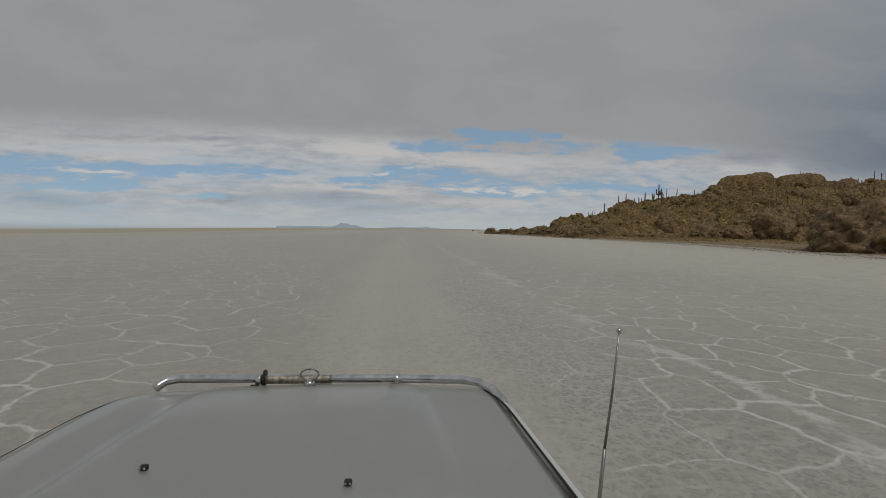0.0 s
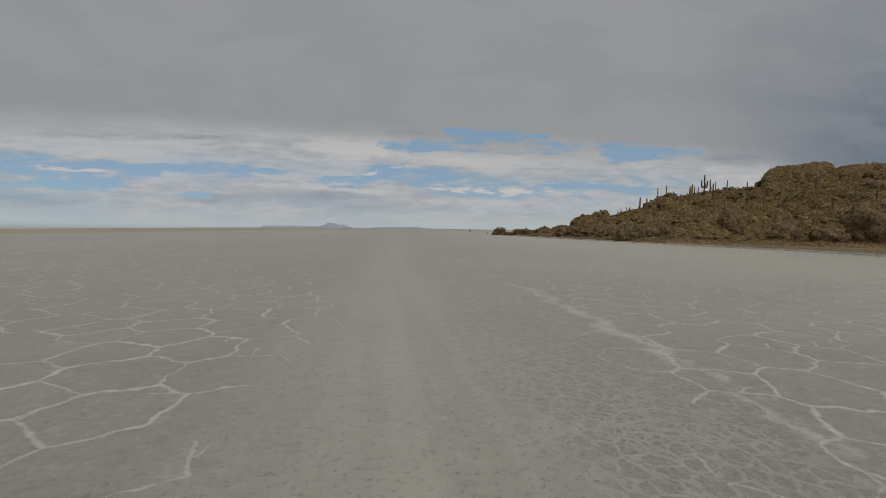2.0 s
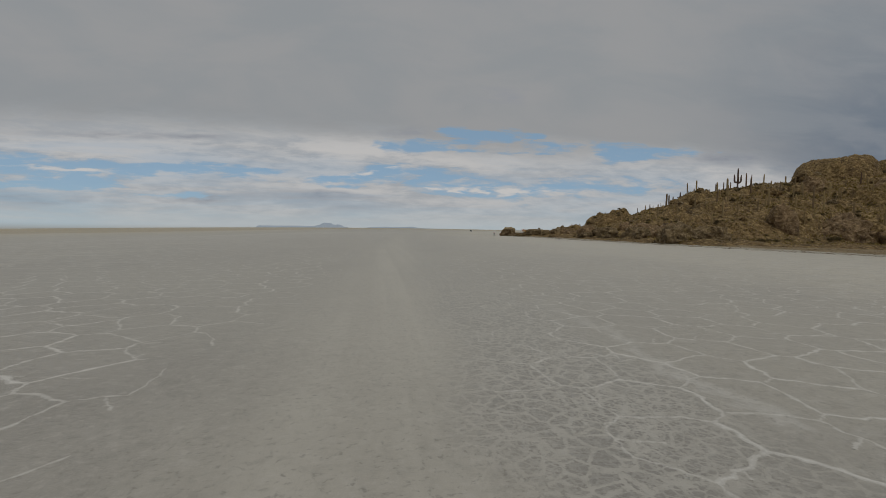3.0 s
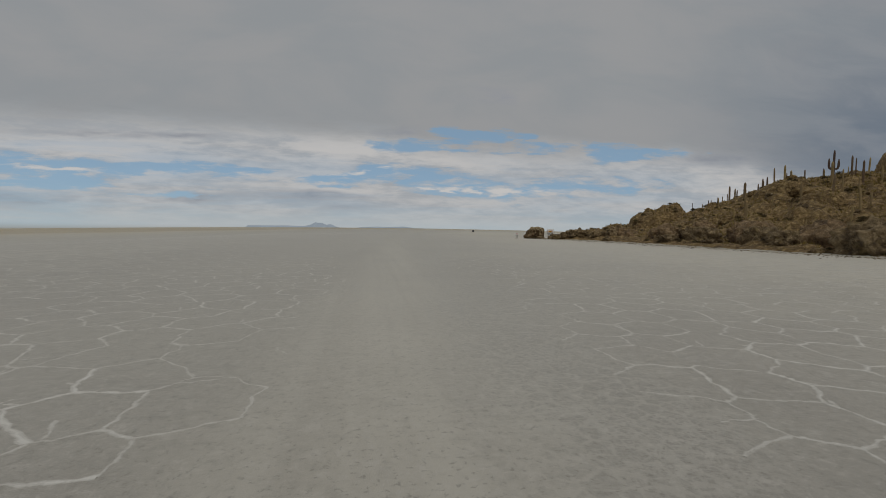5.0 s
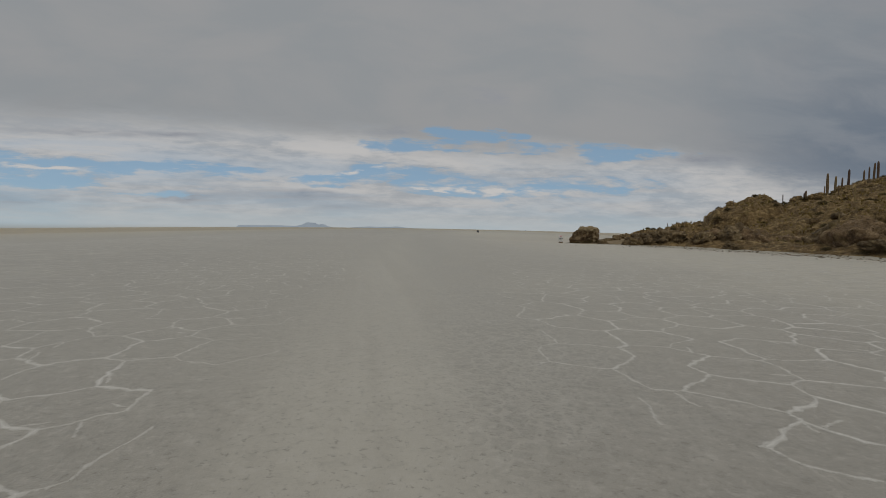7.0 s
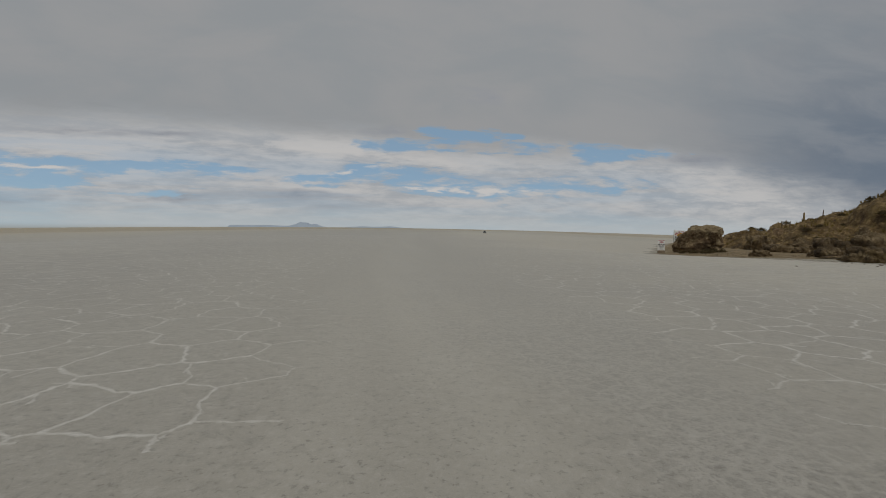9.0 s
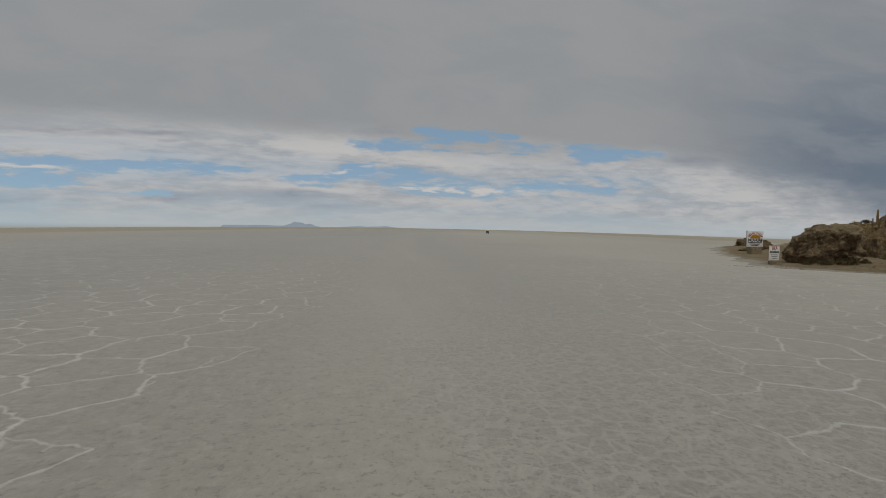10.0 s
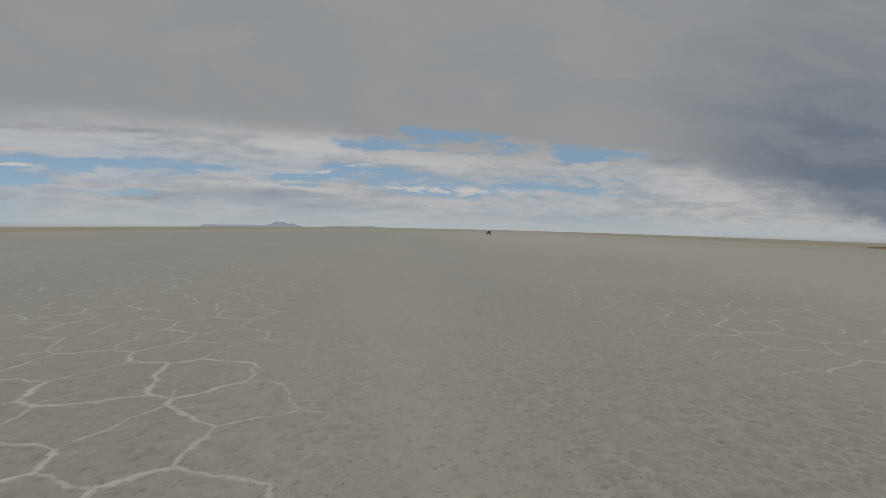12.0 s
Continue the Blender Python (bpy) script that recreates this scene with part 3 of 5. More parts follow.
# ---- ridges between the salt polygons ----
def salt_ridges(x0, x1, y0, y1, size, name):
    from mathutils.geometry import delaunay_2d_cdt
    rng = np.random.default_rng(5)
    nx, ny = int((x1 - x0) / size), int((y1 - y0) / (size * 0.86))
    gx, gy = np.meshgrid(np.arange(nx), np.arange(ny), indexing="ij")
    px = x0 + (gx + 0.5 * (gy % 2)) * size + rng.uniform(-0.34, 0.34, gx.shape) * size
    py = y0 + gy * size * 0.86 + rng.uniform(-0.33, 0.33, gx.shape) * size
    pts = np.stack([px.ravel(), py.ravel()], 1)
    out = delaunay_2d_cdt([Vector(q) for q in pts.tolist()], [], [], 0, 1e-5)
    co = np.array([(v.x, v.y) for v in out[0]])
    tri = np.array([f for f in out[2] if len(f) == 3])
    a, b, c = co[tri[:, 0]], co[tri[:, 1]], co[tri[:, 2]]
    # the corners of the polygons: centres of the circles through each three
    d = 2 * (a[:, 0] * (b[:, 1] - c[:, 1]) + b[:, 0] * (c[:, 1] - a[:, 1]) + c[:, 0] * (a[:, 1] - b[:, 1]))
    a2, b2, c2 = (a ** 2).sum(1), (b ** 2).sum(1), (c ** 2).sum(1)
    ux = (a2 * (b[:, 1] - c[:, 1]) + b2 * (c[:, 1] - a[:, 1]) + c2 * (a[:, 1] - b[:, 1])) / d
    uy = (a2 * (c[:, 0] - b[:, 0]) + b2 * (a[:, 0] - c[:, 0]) + c2 * (b[:, 0] - a[:, 0])) / d
    centre = 0.75 * np.stack([ux, uy], 1) + 0.25 * (a + b + c) / 3
    sides = {}
    for i, f in enumerate(tri.tolist()):
        for p, q in ((f[0], f[1]), (f[1], f[2]), (f[2], f[0])):
            sides.setdefault((min(p, q), max(p, q)), []).append(i)
    pairs = np.array([v for v in sides.values() if len(v) == 2])
    p, q = centre[pairs[:, 0]], centre[pairs[:, 1]]
    ln = np.hypot(*(q - p).T)
    mid = (p + q) / 2
    u = mid[:, 0] - 0.000266 * mid[:, 1] ** 2 - 0.35 + 0.7 * np.sin(mid[:, 1] * 0.11) + 0.5 * np.sin(mid[:, 1] * 0.31 + 1)
    fade = np.where(u < 0, np.clip((-u - 1.5) / 1.6, 0, 1), np.clip((u - 2.0 - 1.8 * np.clip((mid[:, 1] - 140) / 40, 0, 1)) / 2.2, 0, 1))
    chance = np.minimum(1, fade * 1.5) * 0.97
    ok = (ln > 0.12) & (ln < 3.2 * size) & (rng.random(len(p)) < chance)
    p, q, ln, fade = p[ok], q[ok], ln[ok], fade[ok]
    # short side branches that run out into the polygons
    at = rng.uniform(0.15, 0.85, (len(p), 1))
    way = rng.uniform(0, 2 * np.pi, len(p))
    reach = rng.uniform(0.12, 0.5, len(p))
    pick = rng.random(len(p)) < 0.3
    root = p * (1 - at) + q * at
    tip = root + np.stack([np.cos(way), np.sin(way)], 1) * reach[:, None]
    spur = np.concatenate([np.zeros(len(p)), np.ones(pick.sum())])
    p, q = np.concatenate([p, root[pick]]), np.concatenate([q, tip[pick]])
    ln, fade = np.concatenate([ln, reach[pick]]), np.concatenate([fade, fade[pick]])
    n = len(p)
    steps = 9
    f = np.linspace(0, 1, steps + 1)[None, :, None]
    line = p[:, None] * (1 - f) + q[:, None] * f
    side = np.stack([-(q - p)[:, 1], (q - p)[:, 0]], 1)
    side /= np.hypot(*side.T)[:, None] + 1e-9
    sway = (rng.uniform(-1, 1, (n, steps + 1, 1)) * 0.032 + rng.uniform(-1, 1, (n, 1, 1)) * 0.05 * np.sin(2 * np.pi * f) + rng.uniform(-1, 1, (n, 1, 1)) * 0.06) * np.sin(np.pi * f)
    line = line + side[:, None] * sway * np.minimum(1.5, ln)[:, None, None]
    strength = rng.uniform(0.30, 1.15, (n, 1)) * (0.55 + 0.9 * rng.random((n, steps + 1)))
    strength *= (1 - 0.55 * spur)[:, None] * np.clip(fade, 0.2, 1)[:, None] * (0.72 + 0.28 * np.clip(0.5 + 1.2 * np.sin(p[:, :1] * 0.23 + 1) * np.sin(p[:, 1:] * 0.17), 0, 1))
    across, lift, white = (-1.0, 0.0, 1.0), (-0.0028, 0.0030, -0.0028), (0.0, 1.0, 0.0)
    ragged = rng.uniform(0.5, 1.5, (n, steps + 1, 3))
    verts = np.zeros((n, steps + 1, 3, 3))
    crest = np.zeros((n, steps + 1, 3))
    for j in range(3):
        verts[:, :, j, :2] = line + side[:, None] * (across[j] * 0.058 * (0.5 + 0.5 * strength) * ragged[:, :, j])[..., None]
        verts[:, :, j, 2] = sheet_z(verts[:, :, j, 0], verts[:, :, j, 1]) + 0.0012 + lift[j]
        crest[:, :, j] = white[j] * np.minimum(1.15, 0.45 + 0.6 * strength)
    k = np.arange(n * (steps + 1) * 3).reshape(n, steps + 1, 3)
    faces = np.concatenate([np.stack([k[:, :-1, j], k[:, :-1, j + 1], k[:, 1:, j + 1], k[:, 1:, j]], -1).reshape(-1, 4) for j in range(2)])
    me = bpy.data.meshes.new(name)
    me.from_pydata(verts.reshape(-1, 3).tolist(), [], faces.tolist())
    me.attributes.new("crest", "FLOAT", "POINT").data.foreach_set("value", crest.ravel().astype(np.float32))
    me.materials.append(RIDGE)
    me.shade_smooth()
    return tagged(new(name, me), "raised white salt ridges between flat polygons", "salt ridges", kind="stuff")


salt_ridges(-34, 38, 0, 284, 1.16, "salt_ridges")


# ---- the island ----
RELIEF = [
    [-0.85, -1.08, -2.92, -1.31, 1.80, 3.32, 0.97],
    [-0.91, 4.14, 2.40, 1.15, -0.32, 0.43, -0.45],
    [-3.81, 0.67, 5.66, 4.77, 0.91, 1.87, -0.65],
    [-1.22, 2.40, 3.85, 4.55, 3.73, 3.27, -0.07],
    [-1.96, 3.83, 3.44, 5.41, 6.78, 2.94, -0.69],
    [-1.51, 4.96, 5.60, 4.98, 5.54, 3.36, -0.69],
    [-0.50, 4.44, 6.54, 7.73, 8.14, 4.53, -0.25],
    [1.16, 4.81, 5.72, 4.60, 4.63, 2.48, -0.30],
    [1.09, 4.14, 7.97, 8.22, 4.79, 1.60, -0.00],
]
RX, RY, SPREAD = 26, 22, 21.0
# domes on the slope: middle, radius, height, sharpness
DOMES = [(182.0, 211.8, 13.5, 7.81, 7), (207.8, 208.2, 12.2, 4.77, 6), (95.8, 222.7, 4.9, 4.69, 4), (87.2, 216.4, 7.2, 4.10, 4), (157.5, 200.2, 5.9, 2.52, 4), (128.0, 153.0, 6.5, 4.60, 5), (141.0, 154.0, 7.5, 5.20, 5), (150.0, 172.0, 6.0, 3.20, 5), (112.0, 161.0, 5.0, 2.60, 5), (158.0, 160.0, 7.0, 3.60, 5), (187.0, 172.0, 8.0, 3.60, 5)]
DOMES += [(99.0, 178.0, 4.5, 2.00, 5), (80.0, 178.0, 4.0, 1.80, 5), (88.0, 170.0, 4.5, 2.00, 5), (70.0, 186.0, 3.5, 1.60, 5), (92.0, 160.0, 6.0, 1.60, 3), (76.0, 187.0, 5.0, 1.40, 3), (75.0, 172.0, 5.0, 1.50, 3), (107.0, 160.0, 6.0, 1.50, 3), (168.0, 170.0, 9.0, 2.50, 3), (237.7, 190.1, 7.7, 2.85, 4), (120.5, 251.5, 5.6, 1.97, 4), (105.2, 193.1, 6.1, 2.44, 4)]


def island_base(x, y):
    z = np.full(np.shape(x), -1.0)
    for i, row in enumerate(RELIEF):
        for j, h in enumerate(row):
            z = z + h * np.exp(-((x - 62 - RX * i) ** 2 + (y - 140 - RY * j) ** 2) / (2 * SPREAD ** 2))
    for cx, cy, r, h, power in DOMES:
        q = np.hypot(x - cx, y - cy) / r
        z = z + h * np.clip(1 - q ** power, 0, None) ** 0.6
    return z


def lumps(x, y, size, seed):
    """Rounded bosses of rock, each about size across."""
    out = np.zeros(np.shape(x))
    for idx in np.ndindex(*np.shape(x)):
        d = noise.voronoi((x[idx] / size, y[idx] / size, seed))[0]
        out[idx] = max(0.0, 1 - d[0] * d[0] * 1.6) * min(1.0, (d[1] - d[0]) * 5)
    return out


def roughness(x, y, size, seed, octaves=4):
    out = np.zeros(np.shape(x))
    for idx in np.ndindex(*np.shape(x)):
        out[idx] = noise.fractal((x[idx] / size, y[idx] / size, seed), 1.0, 2.0, octaves)
    return out


# where the salt meets the island: along, across
SHORE = [(-30, 190), (0, 110), (15, 78), (30, 60), (46, 58), (60, 60), (78, 66), (95, 69), (108, 66), (118, 60), (130, 54), (150, 50), (165, 48), (180, 47), (193, 41), (203, 38), (209, 36.5), (213, 38.5), (218, 43), (231, 53), (246, 66), (258, 85), (272, 110), (300, 140)]
SHORE_X, SHORE_Y = [q[1] for q in SHORE], [q[0] for q in SHORE]
GRID = 0.6
HX, HY = np.arange(46.2, 286, GRID), np.arange(130, 284, GRID)


def island_height(x, y):
    base = island_base(x, y)
    base = base - 1.7 * smooth01((y - 242) / 9) * smooth01((125 - x) / 25)
    base = base - 1.5 * smooth01((y - 226) / 10) * smooth01((90 - x) / 10) * smooth01((252 - y) / 10)
    base = base - 5.0 * smooth01((74 - x) / 9) * smooth01((y - 188) / 10) - 4.0 * smooth01((92 - x) / 8) * smooth01((y - 234) / 8) - 9.0 * smooth01((y - 236 - 0.45 * (x - 78)) / 12) * smooth01((175 - x) / 25)
    # a low foot of rock that runs down to the shore
    foot = 1.5 * smooth01((x - np.interp(y, SHORE_Y, SHORE_X) - 2.5) / 6) * smooth01((y - 126) / 8) * smooth01((202 - y) / 8)
    base = np.maximum(base, ground_z(x, y) - 0.45 + foot)
    amount = smooth01((base - ground_z(x, y) + 0.5) / 3.0)
    for cx, cy, r, h, power in DOMES:
        amount = amount * (1 - 0.45 * np.clip(1.15 - np.hypot(x - cx, y - cy) / r, 0, 1))
    bumps = 1.1 * lumps(x, y, 8.5, 0.3) + 0.75 * lumps(x, y, 3.6, 4.1) + 0.35 * lumps(x, y, 1.7, 9.4) + 0.42 * roughness(x, y, 2.4, 2.2) + 0.7 * roughness(x, y, 14, 7.7, 3)
    return base + amount * (bumps - 0.9)


hill_mesh = grid_mesh("island_hill", HX, HY, island_height, ROCK, keep=lambda x, y, z: z > ground_z(x, y) - 0.25)
island = tagged(new("island_hill", hill_mesh), "brown rocky island of rounded fossil boulders and dry grass", "hill", kind="structure")
_co = np.array([v.co[:] for v in hill_mesh.vertices])
HEIGHTS = {(int(round((a - 46.2) / GRID)), int(round((b - 130) / GRID))): c for a, b, c in _co.tolist()}


def hill_z(x, y):
    return HEIGHTS.get((int(round((x - 46.2) / GRID)), int(round((y - 130) / GRID))), float(ground_z(x, y)))


# sandy shore round the island's foot
def shore_height(x, y):
    edge = np.interp(y, [q[0] for q in SHORE], [q[1] for q in SHORE])
    d = x - edge + 1.6 * roughness(x, y, 6.0, 3.3, 4)
    return ground_z(x, y) - 0.10 + np.clip(d, -6, 12) * 0.045 + 0.09 * roughness(x, y, 1.8, 9.1, 4)


shore_mesh = grid_mesh("beach", np.arange(30, 176, 0.7), np.arange(-30, 296, 0.8), shore_height, SAND, keep=lambda x, y, z: z > ground_z(x, y) - 0.03)
_co = np.array([v.co[:] for v in shore_mesh.vertices])
shore_mesh.attributes.new("inland", "FLOAT", "POINT").data.foreach_set("value", np.clip((_co[:, 0] - np.interp(_co[:, 1], SHORE_Y, SHORE_X) - 0.9) / (11 - 4 * smooth01((_co[:, 1] - 185) / 15)), 0, 1).astype(np.float32))
tagged(new("beach", shore_mesh), "brown sandy shore with dry salt patches", "beach", kind="structure")


# ---- rocks ----
def rock_bm(seed, flat_top=0.0, detail=3, rough=0.32, crease=0.22):
    bm = bmesh.new()
    bmesh.ops.create_icosphere(bm, subdivisions=detail, radius=1)
    for v in bm.verts:
        n = v.co.normalized()
        r = 1 + rough * noise.fractal(n * 1.3 + Vector((seed * 3.7, seed, 0)), 1.0, 2.0, 4) + 0.16 * noise.fractal(n * 4.5 + Vector((0, seed * 2.1, 5)), 0.8, 2.0, 4)
        d = noise.voronoi(n * 1.9 + Vector((seed, 0, seed)))[0]
        r -= crease * max(0.0, 1 - (d[1] - d[0]) * 4)
        v.co = n * r
        if flat_top and v.co.z > flat_top:
            v.co.z = flat_top + (v.co.z - flat_top) * 0.25
        if v.co.z < -0.45:
            v.co.z = -0.45
    return bm


SHORE_ROCKS = [solid("boulder", rock_bm(s + 51, 0.78 if s else 0.0, 4, 0.30), ROCK_SHORE) for s in range(3)]
OUTCROP = solid("boulder", rock_bm(61, 0.0, 5, 0.30, 0.07), ROCK_PALE)
PALE_ROCKS = [solid("boulder", rock_bm(s + 31, 0.0, 4, 0.20, 0.09), ROCK_PALE) for s in range(4)]
ROCKS = [solid("boulder", rock_bm(s + 1, 0.62 if s == 3 else 0.0, 4 if s in (1, 4) else 3), ROCK if s % 3 else ROCK_DARK) for s in range(6)]


def land_z(x, y):
    """The highest of salt, sand and hill."""
    return max(float(ground_z(x, y)), float(shore_height(np.array([x]), np.array([y]))[0]), hill_z(x, y))


def boulder(x, y, size, turn, variant, sink=0.25, z=None, label="weathered brown boulder on the island's slope", group="boulders on the slope"):
    ob = new("boulder", ROCKS[variant % 6])
    base = hill_z(x, y) if z is None else z
    ob.matrix_world = pose(x, y, base + size[2] * (0.45 - sink), 0, 0, turn) @ Matrix.Diagonal((*size, 1))
    return tagged(ob, label, "rock", group)


rng = random.Random(11)
count = 0
while count < 230:
    x, y = rng.uniform(62, 262), rng.uniform(143, 245)
    z = hill_z(x, y)
    if z < float(ground_z(x, y)) + 0.6 or math.hypot(x - 177, y - 208) < 16 or math.hypot(x - 212, y - 207) < 14:
        continue
    s = rng.choice((0.6, 0.8, 1.0, 1.3, 2.0)) * rng.uniform(0.8, 1.25) * (1.0 if x < 110 else 1.3)
    boulder(x, y, (s, s * rng.uniform(0.75, 1.2), s * rng.uniform(0.6, 0.9)), rng.uniform(0, 360), rng.choice((0, 2, 4, 5)), sink=0.5)
    count += 1

# the large rounded bosses of paler rock
for i, (x, y, s, h) in enumerate(((140, 148.4, 6.5, 6.2), (119.9, 156.3, 5.4, 4.7), (156.1, 156.5, 4.2, 4.2), (191.1, 165.8, 4.0, 4.0), (141.7, 184.9, 3.6, 3.6), (125.3, 147.4, 3.7, 2.5), (103.3, 158, 3.3, 4.0),
                                  (116.7, 153.5, 4.6, 3.5), (72.9, 167.8, 3.9, 2.8), (74.5, 226, 2.0, 1.1), (73, 157.1, 2.3, 2.1), (66.8, 186.4, 2.3, 1.6), (67.9, 188.9, 2.1, 1.4),
                                  (76.9, 184.8, 2.4, 1.8), (68.5, 205.8, 1.9, 1.4), (64.6, 194.5, 1.8, 1.2), (64.2, 178.5, 1.9, 1.1), (171, 162, 4.2, 3.6), (205, 180, 4.6, 4.2), (182, 178, 3.6, 3.4), (164, 180, 3.4, 3.0))):
    boss = new("boulder", PALE_ROCKS[i % 4])
    boss.matrix_world = pose(x, y, hill_z(x, y) - 0.42 * h, 0, 0, 67 * i) @ Matrix.Diagonal((s * 1.12, s * 1.05, h * 1.4, 1))
    tagged(boss, "large rounded pale brown boulder bedded in the slope", "rock", "bosses of rock on the slope")

# boulders along the shore and by the signs
for x, y, sx, sy, sz, turn, v in [(64.3, 217.3, 2.3, 1.9, 1.5, 20, 1), (67, 215.5, 2.0, 1.7, 1.2, 70, 2), (69.2, 224.5, 2.4, 2.0, 2.7, 35, 4), (52.4, 201.2, 1.9, 1.5, 1.7, 15, 1), (55.2, 199.6, 2.0, 1.8, 1.9, 100, 3), (57.6, 198.6, 1.6, 1.4, 1.5, 50, 2), (72, 219.5, 2.7, 2.0, 1.7, 120, 3), (75, 231, 2.6, 2.2, 1.9, 10, 4), (79, 230, 2.4, 2.0, 1.6, 45, 5),
                                  (68.5, 238, 1.7, 1.2, 0.9, 15, 2), (71.5, 239.5, 1.6, 1.2, 1.0, 80, 3), (66.3, 237.5, 1.3, 1.0, 0.5, 30, 0), (74.5, 61.5, 8.4, 8.0, 6.3, 30, 1), (88, 55, 10, 8, 5.6, 75, 4), (88, 69, 8, 8, 5.2, 10, 2)]:
    rock = boulder(x, y, (sx, sy, sz), turn, v, z=float(ground_z(x, y)) + (0.55 if x < 58 else 0.0), label="dark brown boulder standing on the sandy shore", group="boulders on the shore")
    rock.data = OUTCROP if sx > 3 else SHORE_ROCKS[v % 3]


# large rounded boulders where the slope comes down to the salt
for i, (x, y, r, h) in enumerate(((60, 139, 3.6, 3.0), (64, 147, 4.4, 3.6), (61, 154, 3.4, 3.2), (66, 160, 4.2, 3.4), (59, 164, 2.9, 2.6), (58, 172, 3.2, 2.4), (64, 178, 3.4, 2.8), (58, 185, 2.8, 2.0), (70, 142, 4.0, 3.6), (60, 194, 2.6, 1.8))):
    boss = new("boulder", PALE_ROCKS[i % 4] if i % 2 else SHORE_ROCKS[i % 3])
    boss.matrix_world = pose(x, y, max(hill_z(x, y), float(ground_z(x, y))) + 0.05 * h, 0, 0, 83 * i) @ Matrix.Diagonal((r, r * 0.9, h, 1))
    tagged(boss, "large rounded brown boulder where slope meets salt", "rock", "boulders at the foot")
rng = random.Random(77)
for i in range(34):
    y = rng.uniform(132, 204)
    x = float(np.interp(y, SHORE_Y, SHORE_X)) + rng.uniform(4.5, 13)
    s = rng.choice((0.7, 0.9, 1.2, 1.7)) * rng.uniform(0.8, 1.2)
    rock = boulder(x, y, (s * 1.2, s, s * rng.uniform(0.6, 0.95)), rng.uniform(0, 360), 0, 0.4, z=land_z(x, y), label="dark brown boulder at the foot of the slope", group="boulders at the foot")
    rock.data = SHORE_ROCKS[i % 3]


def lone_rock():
    """The flat-topped rock that stands apart by the signs: steep sides, a cap painted paler that juts out at one end.
    """
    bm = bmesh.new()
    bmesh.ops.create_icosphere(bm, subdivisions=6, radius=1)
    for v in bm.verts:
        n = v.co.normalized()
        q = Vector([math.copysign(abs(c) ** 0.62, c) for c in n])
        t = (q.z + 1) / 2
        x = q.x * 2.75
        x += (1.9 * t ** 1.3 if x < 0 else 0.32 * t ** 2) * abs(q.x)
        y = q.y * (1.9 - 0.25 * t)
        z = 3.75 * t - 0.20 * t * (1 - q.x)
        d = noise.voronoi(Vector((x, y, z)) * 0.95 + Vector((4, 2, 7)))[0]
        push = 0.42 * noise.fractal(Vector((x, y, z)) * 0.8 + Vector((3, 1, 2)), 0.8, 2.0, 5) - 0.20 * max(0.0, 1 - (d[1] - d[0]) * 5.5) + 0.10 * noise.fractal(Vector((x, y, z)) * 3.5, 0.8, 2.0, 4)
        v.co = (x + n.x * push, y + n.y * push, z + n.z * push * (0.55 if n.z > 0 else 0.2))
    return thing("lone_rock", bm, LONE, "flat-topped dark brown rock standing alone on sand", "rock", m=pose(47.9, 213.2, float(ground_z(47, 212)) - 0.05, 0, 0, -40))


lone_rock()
# low dark outcrop behind the large sign
for x, y, size, turn, v in ((78.2, 249.6, (1.7, 1.3, 1.15), 20, 1), (80.6, 250.2, (2.0, 1.5, 1.45), 70, 2), (82.9, 251.6, (2.0, 1.5, 1.25), 130, 0), (85.6, 252.8, (1.9, 1.5, 1.0), 40, 1), (76.4, 247.4, (1.0, 0.9, 0.55), 10, 2)):
    low_rock = boulder(x, y, size, turn, v, 0.25, float(ground_z(x, y)) + 0.25, "low dark rock outcrop on the shore", "outcrop by the sign")
    low_rock.data = SHORE_ROCKS[v]


# ---- cacti ----
def fluted_bm(height, radius, ribs=9, bm=None, path=None):
    """A ribbed column with a rounded top, along a path of points (default: upright)."""
    bm = bm or bmesh.new()
    pts = path or [(0, 0, height * t) for t in (0, 0.12, 0.35, 0.6, 0.8, 0.92, 0.975, 1.0)]
    n = len(pts)
    widths = [0.78, 0.92, 1.0, 1.0, 0.97, 0.86, 0.6, 0.22]
    rings = []
    pv = [Vector(q) for q in pts]
    for i, q in enumerate(pv):
        a = pv[min(i + 1, n - 1)] - pv[max(i - 1, 0)]
        turn = a.to_track_quat("Z", "Y").to_matrix()
        w = radius * float(np.interp(i / (n - 1), np.linspace(0, 1, 8), widths))
        rings.append([bm.verts.new(q + turn @ Vector((w * (1.0 if s % 2 else 0.8) * math.cos(math.pi * s / ribs), w * (1.0 if s % 2 else 0.8) * math.sin(math.pi * s / ribs), 0))) for s in range(2 * ribs)])
    for a, b in zip(rings, rings[1:]):
        for s in range(2 * ribs):
            bm.faces.new((a[s], a[(s + 1) % (2 * ribs)], b[(s + 1) % (2 * ribs)], b[s]))
    bm.faces.new(rings[-1])
    return bm


STEMS = {dark: solid("stem", fluted_bm(1.0, 0.058), SPINES_DARK if dark else SPINES, False) for dark in (0, 1)}
ARMS = {dark: solid("arm", fluted_bm(1, 0.05, path=[(0.03, 0, 0.42), (0.10, 0, 0.41), (0.155, 0, 0.44), (0.175, 0, 0.52), (0.178, 0, 0.62), (0.18, 0, 0.72), (0.18, 0, 0.78), (0.18, 0, 0.80)]), SPINES_DARK if dark else SPINES, False) for dark in (0, 1)}


